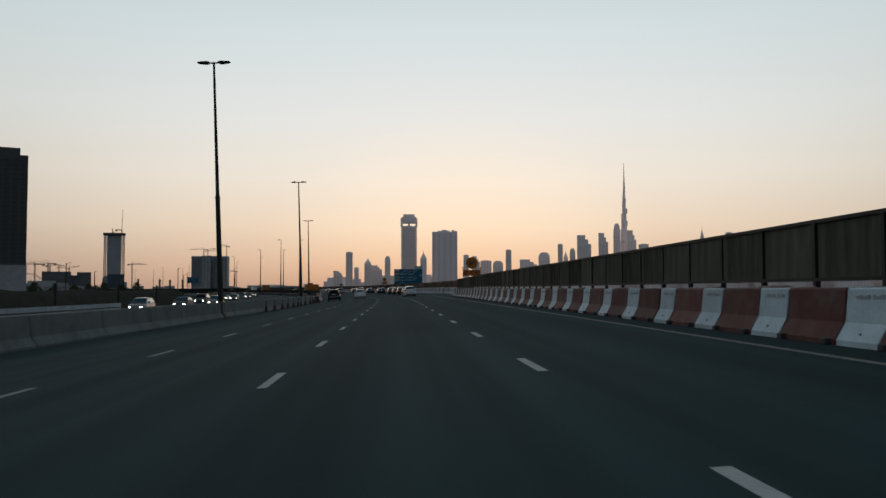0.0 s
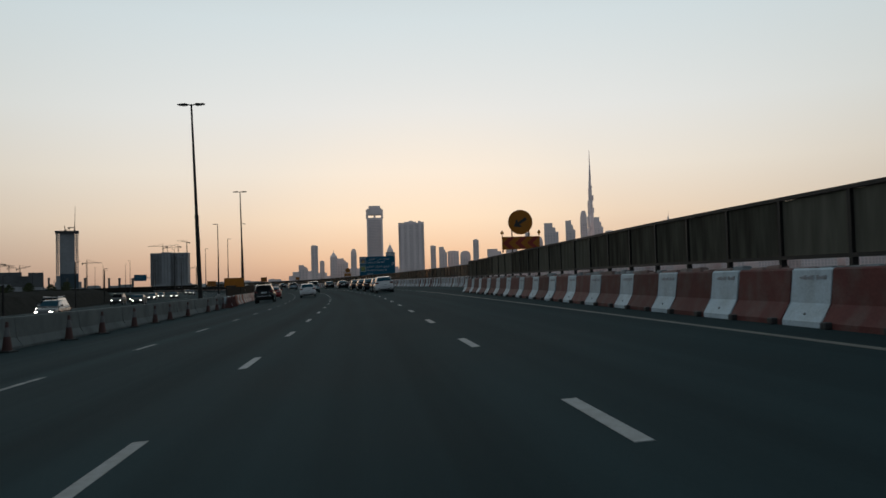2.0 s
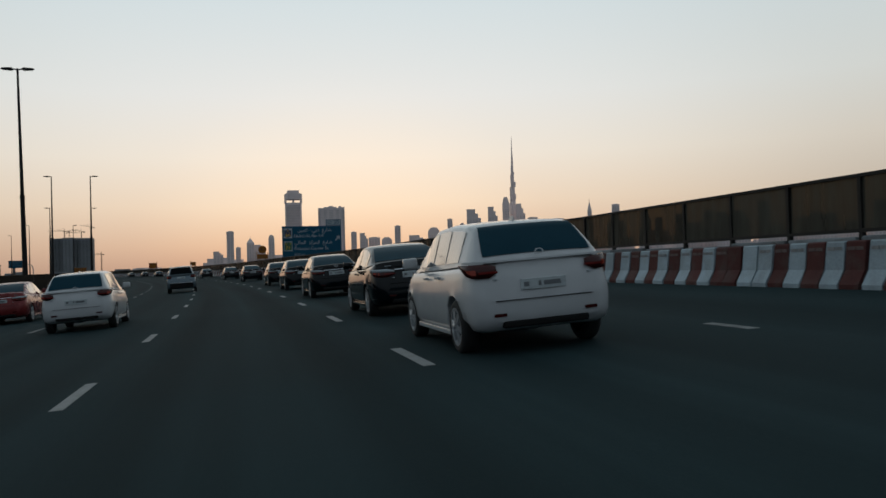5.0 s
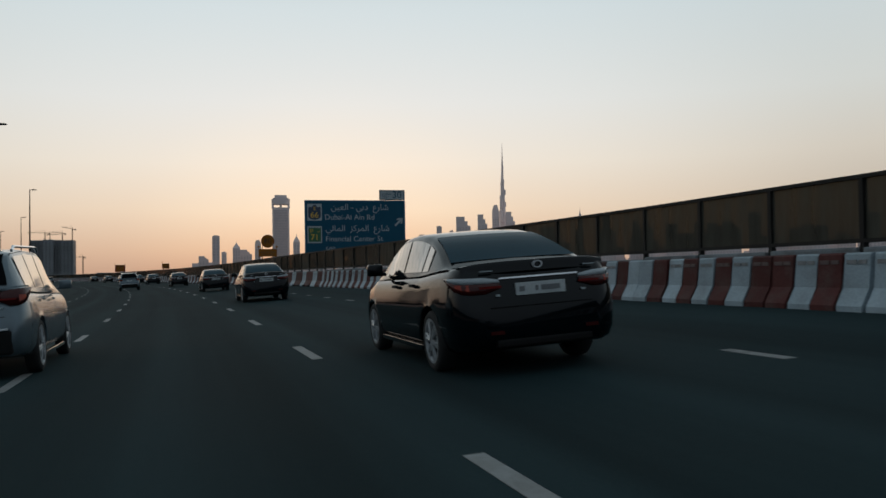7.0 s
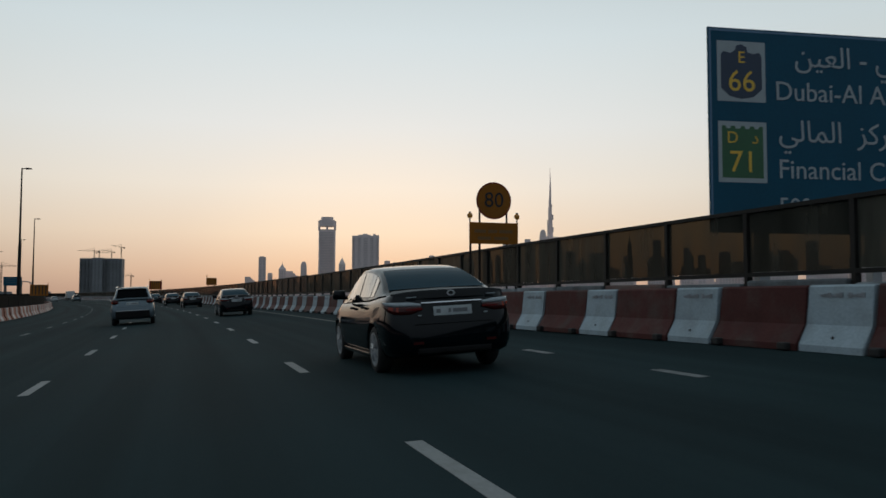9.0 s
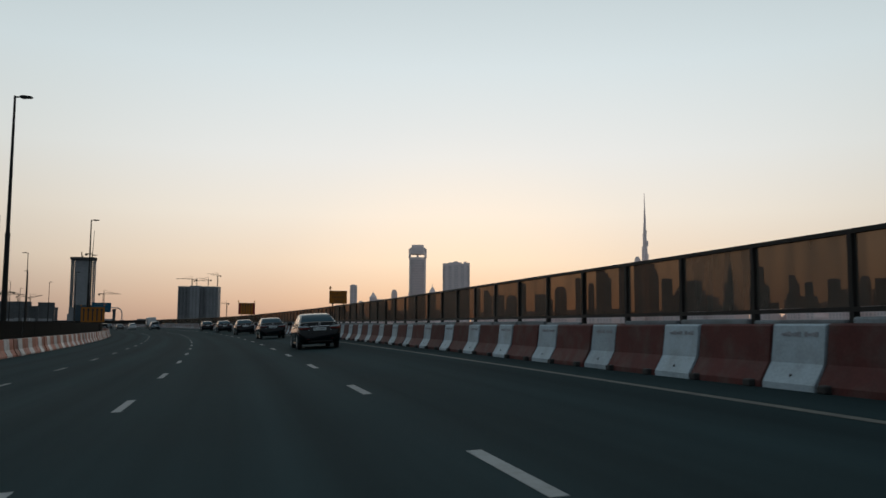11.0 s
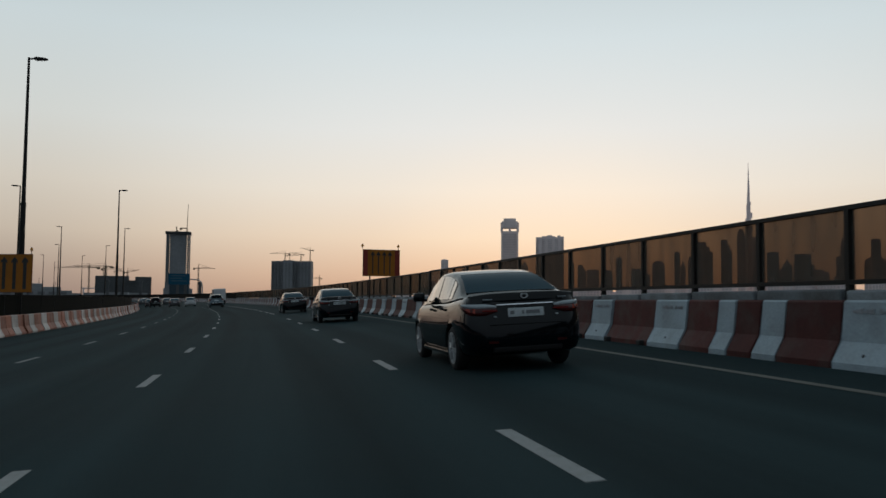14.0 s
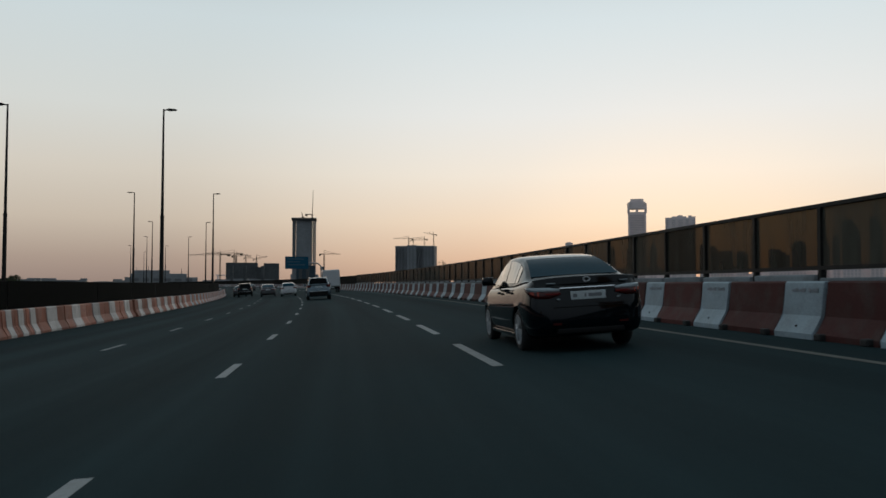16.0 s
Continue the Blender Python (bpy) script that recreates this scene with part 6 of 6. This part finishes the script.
on_lane(copy_thing(black_suv, Matrix()), 462.0, -7.6)
on_lane(car(SEDAN, RED_PAINT, "dark red saloon car in the inner lane", "saloon_car"), 123.5, -8.0)
grey = on_lane(car(SEDAN, GREY_PAINT, "dark grey saloon car far ahead", "saloon_car"), 466.0, -8.3)
for s, l in ((452.0, -4.8), (505, -7.8), (540, -3.9), (482.0, -4.4)):
    on_lane(copy_thing(grey, Matrix()), s, l)


def van():
    t = thing("delivery_van", "pale box van in the outer lane", "van", group="vehicles on the road")
    bm = bmesh.new()
    box(bm, -1.0, 1.0, 0.0, 3.4, 0.75, 2.75, bevel=0.12)
    part("cargo_box", bm, WHITE_PAINT, t)
    bm = bmesh.new()
    prism(bm, [(-0.92, 0.5), (0.92, 0.5), (0.95, 1.2), (0.82, 2.1), (-0.82, 2.1), (-0.95, 1.2)], 3.42, 5.0)
    bmesh.ops.recalc_face_normals(bm, faces=bm.faces)
    part("cab", bm, WHITE_PAINT, t)
    bm = bmesh.new()
    box(bm, -0.95, 0.95, 0.1, 4.9, 0.42, 0.74)
    part("chassis", bm, TRIM, t)
    for x in (-0.03, 0.03):
        bm = bmesh.new()
        box(bm, min(x * 33, x), max(x * 33, x) if x > 0 else -0.03, -0.012, 0.02, 0.85, 2.6)
        part("rear_door", bm, WHITE_PAINT, t)
    for y in (0.9, 4.2):
        for sx in (-1, 1):
            wheel(t, sx * 0.93, y, 0.36, sx)
    for sx in (-1, 1):
        bm = bmesh.new()
        box(bm, sx * 0.85 - 0.08, sx * 0.85 + 0.08, -0.03, 0.02, 0.55, 0.72)
        part("tail_lamp", bm, TAIL_RED, t)
    bm = bmesh.new()
    box(bm, -0.26, 0.26, -0.03, 0.02, 0.56, 0.68)
    part("number_plate", bm, PLATE, t)
    return t


on_lane(van(), 452.0, 2.6)

# oncoming traffic with its headlamps on
OPP = ((62, -24.6, 1), (79.5, -24.6, 2), (94, -23.5, 1), (109, -27.9, 0), (157, -28.3, 2), (163, -32.2, 0), (183, -32.4, 2), (207, -31.8, 1), (214, -27.9, 2), (240, -32.1, 1), (278, -24.6, 2), (322, -23.8, 1))
masters = {}
for s, l, k in OPP:
    if k not in masters:
        masters[k] = car((SUV, HATCH, SEDAN)[k], (DULL_PAINT, GREY_PAINT, DULL_PAINT)[k], ("dark grey utility car", "grey hatchback", "dark grey saloon car")[k] + " with lit headlamps on the opposite road", ("utility_car", "hatchback", "saloon_car")[k], lit_head=True, group="oncoming vehicles")
        ob = masters[k]
    else:
        ob = copy_thing(masters[k], Matrix())
    ob.matrix_basis = stand(s, l, 0.0, 180, level=-0.75 - (-13.6 - l) * 0.6 / 22.9 + 0.003)


# ---- beyond the other carriageway ----
def picket_fence():
    f = thing("site_fence", "pale slatted fence along the far edge of the opposite road", "fence", group="")
    bm = bmesh.new()
    box(bm, -0.03, 0.03, -0.09, 0.09, -0.35, 0.75)
    me = mesh_of("slat", bm, BARRIER_WHITE)
    for i in range(260):
        share("slat", me, f, stand(-20 + 0.45 * i, -37.2, level=-1.3))
    rows = [[at(s, -37.14, level=-1.2), at(s, -37.14, level=-1.05)] for s in np.arange(-20, 98, 4.0)]
    part("rail", ribbon(rows), STEEL_DARK, f)


picket_fence()


def shrub(seed, size):
    rg = random.Random(seed)
    t = thing("tree", "dark dusty roadside tree against the evening sky", "tree", group="roadside trees")
    bm = bmesh.new()
    top = size * 0.55
    tube(bm, (0, 0, -0.3), (0.1, 0, top), 0.12, 0.06, 7)
    for k in range(6):
        a = k * 1.05 + rg.random()
        tube(bm, (0.05, 0, top * (0.5 + 0.08 * k)), (math.cos(a) * size * 0.35, math.sin(a) * size * 0.35, size * (0.6 + 0.06 * k)), 0.05, 0.015, 5)
    part("trunk", bm, BARK, t)
    bm = bmesh.new()
    for k in range(520):
        a, q = rg.uniform(0, 6.283), rg.random() ** 0.6
        z = size * (0.35 + 0.65 * rg.random())
        rr = size * 0.48 * q * math.sin(math.pi * min(max((z / size - 0.25) / 0.8, 0.05), 1)) * (0.8 + 0.4 * noise.noise((math.cos(a) * 2, math.sin(a) * 2, z)))
        c = Vector((rr * math.cos(a), rr * math.sin(a), z))
        u = Vector((rg.gauss(0, 1), rg.gauss(0, 1), rg.gauss(0, 1))).normalized() * size * 0.045
        w = u.orthogonal().normalized() * size * 0.03
        vs = [bm.verts.new(c + p) for p in (-u, w, u, -w)]
        bm.faces.new(vs)
    part("crown", bm, LEAF, t)
    return t


trees = [shrub(k, 4.8 + 0.8 * k) for k in range(4)]
rg = random.Random(11)
for k in range(60):
    s = rg.uniform(430, 900)
    l = -rg.uniform(58, 150)
    m = stand(s, l, level=GROUND + 0.2, turn=rg.uniform(0, 360))
    if k < 4:
        trees[k].matrix_basis = m
    else:
        copy_thing(trees[k % 4], m)
# a long dark bank of spoil and hoardings behind the opposite road
rows = []
for s in np.arange(-60, 900, 3.0):
    h = 3.45 + 0.6 * noise.noise(Vector((s / 25, 0, 0))) + 0.5 * noise.noise(Vector((s / 7, 3, 0)))
    rows.append([at(s, -46, level=GROUND - 0.5), at(s, -49, level=GROUND + h * 0.8), at(s, -53, level=GROUND + h), at(s, -60, level=GROUND - 0.5)])
tagged(part("earth_bank", ribbon(rows), mat("dark_earth", (0.033, 0.032, 0.029), 0.95, spec=0.0, vary=0.3, scale=0.3, fine=3)), "low dark bank of earth along the site", "ground", kind="structure")


# bare piers of a viaduct under construction, far beyond the site
def pier(h):
    t = thing("viaduct_pier", "bare dark concrete pier standing on a building site", "pier", group="viaduct piers")
    bm = bmesh.new()
    box(bm, -0.95, 0.95, -0.8, 0.8, 0.8, h - 1.6, bevel=0.2)
    part("shaft", bm, SITE_WALL, t)
    bm = bmesh.new()
    box(bm, -1.15, 1.15, -1.0, 1.0, h - 1.6, h, bevel=0.15)
    part("head", bm, SITE_WALL, t)
    bm = bmesh.new()
    box(bm, -1.8, 1.8, -1.8, 1.8, 0, 0.8, bevel=0.1)
    part("footing", bm, SITE_WALL, t)
    return t


for x, y, top in ((-331.2, 946.0, 15.5), (-290.0, 880.0, 13.6), (-262.4, 846.4, 12.9), (-250.0, 880.0, 12.6), (-226.0, 830.0, 11.8), (-206.0, 800.0, 11.2)):
    pier(top - GROUND + 0.3).matrix_basis = pose(x, y, GROUND - 0.3, 0, 0, 18)
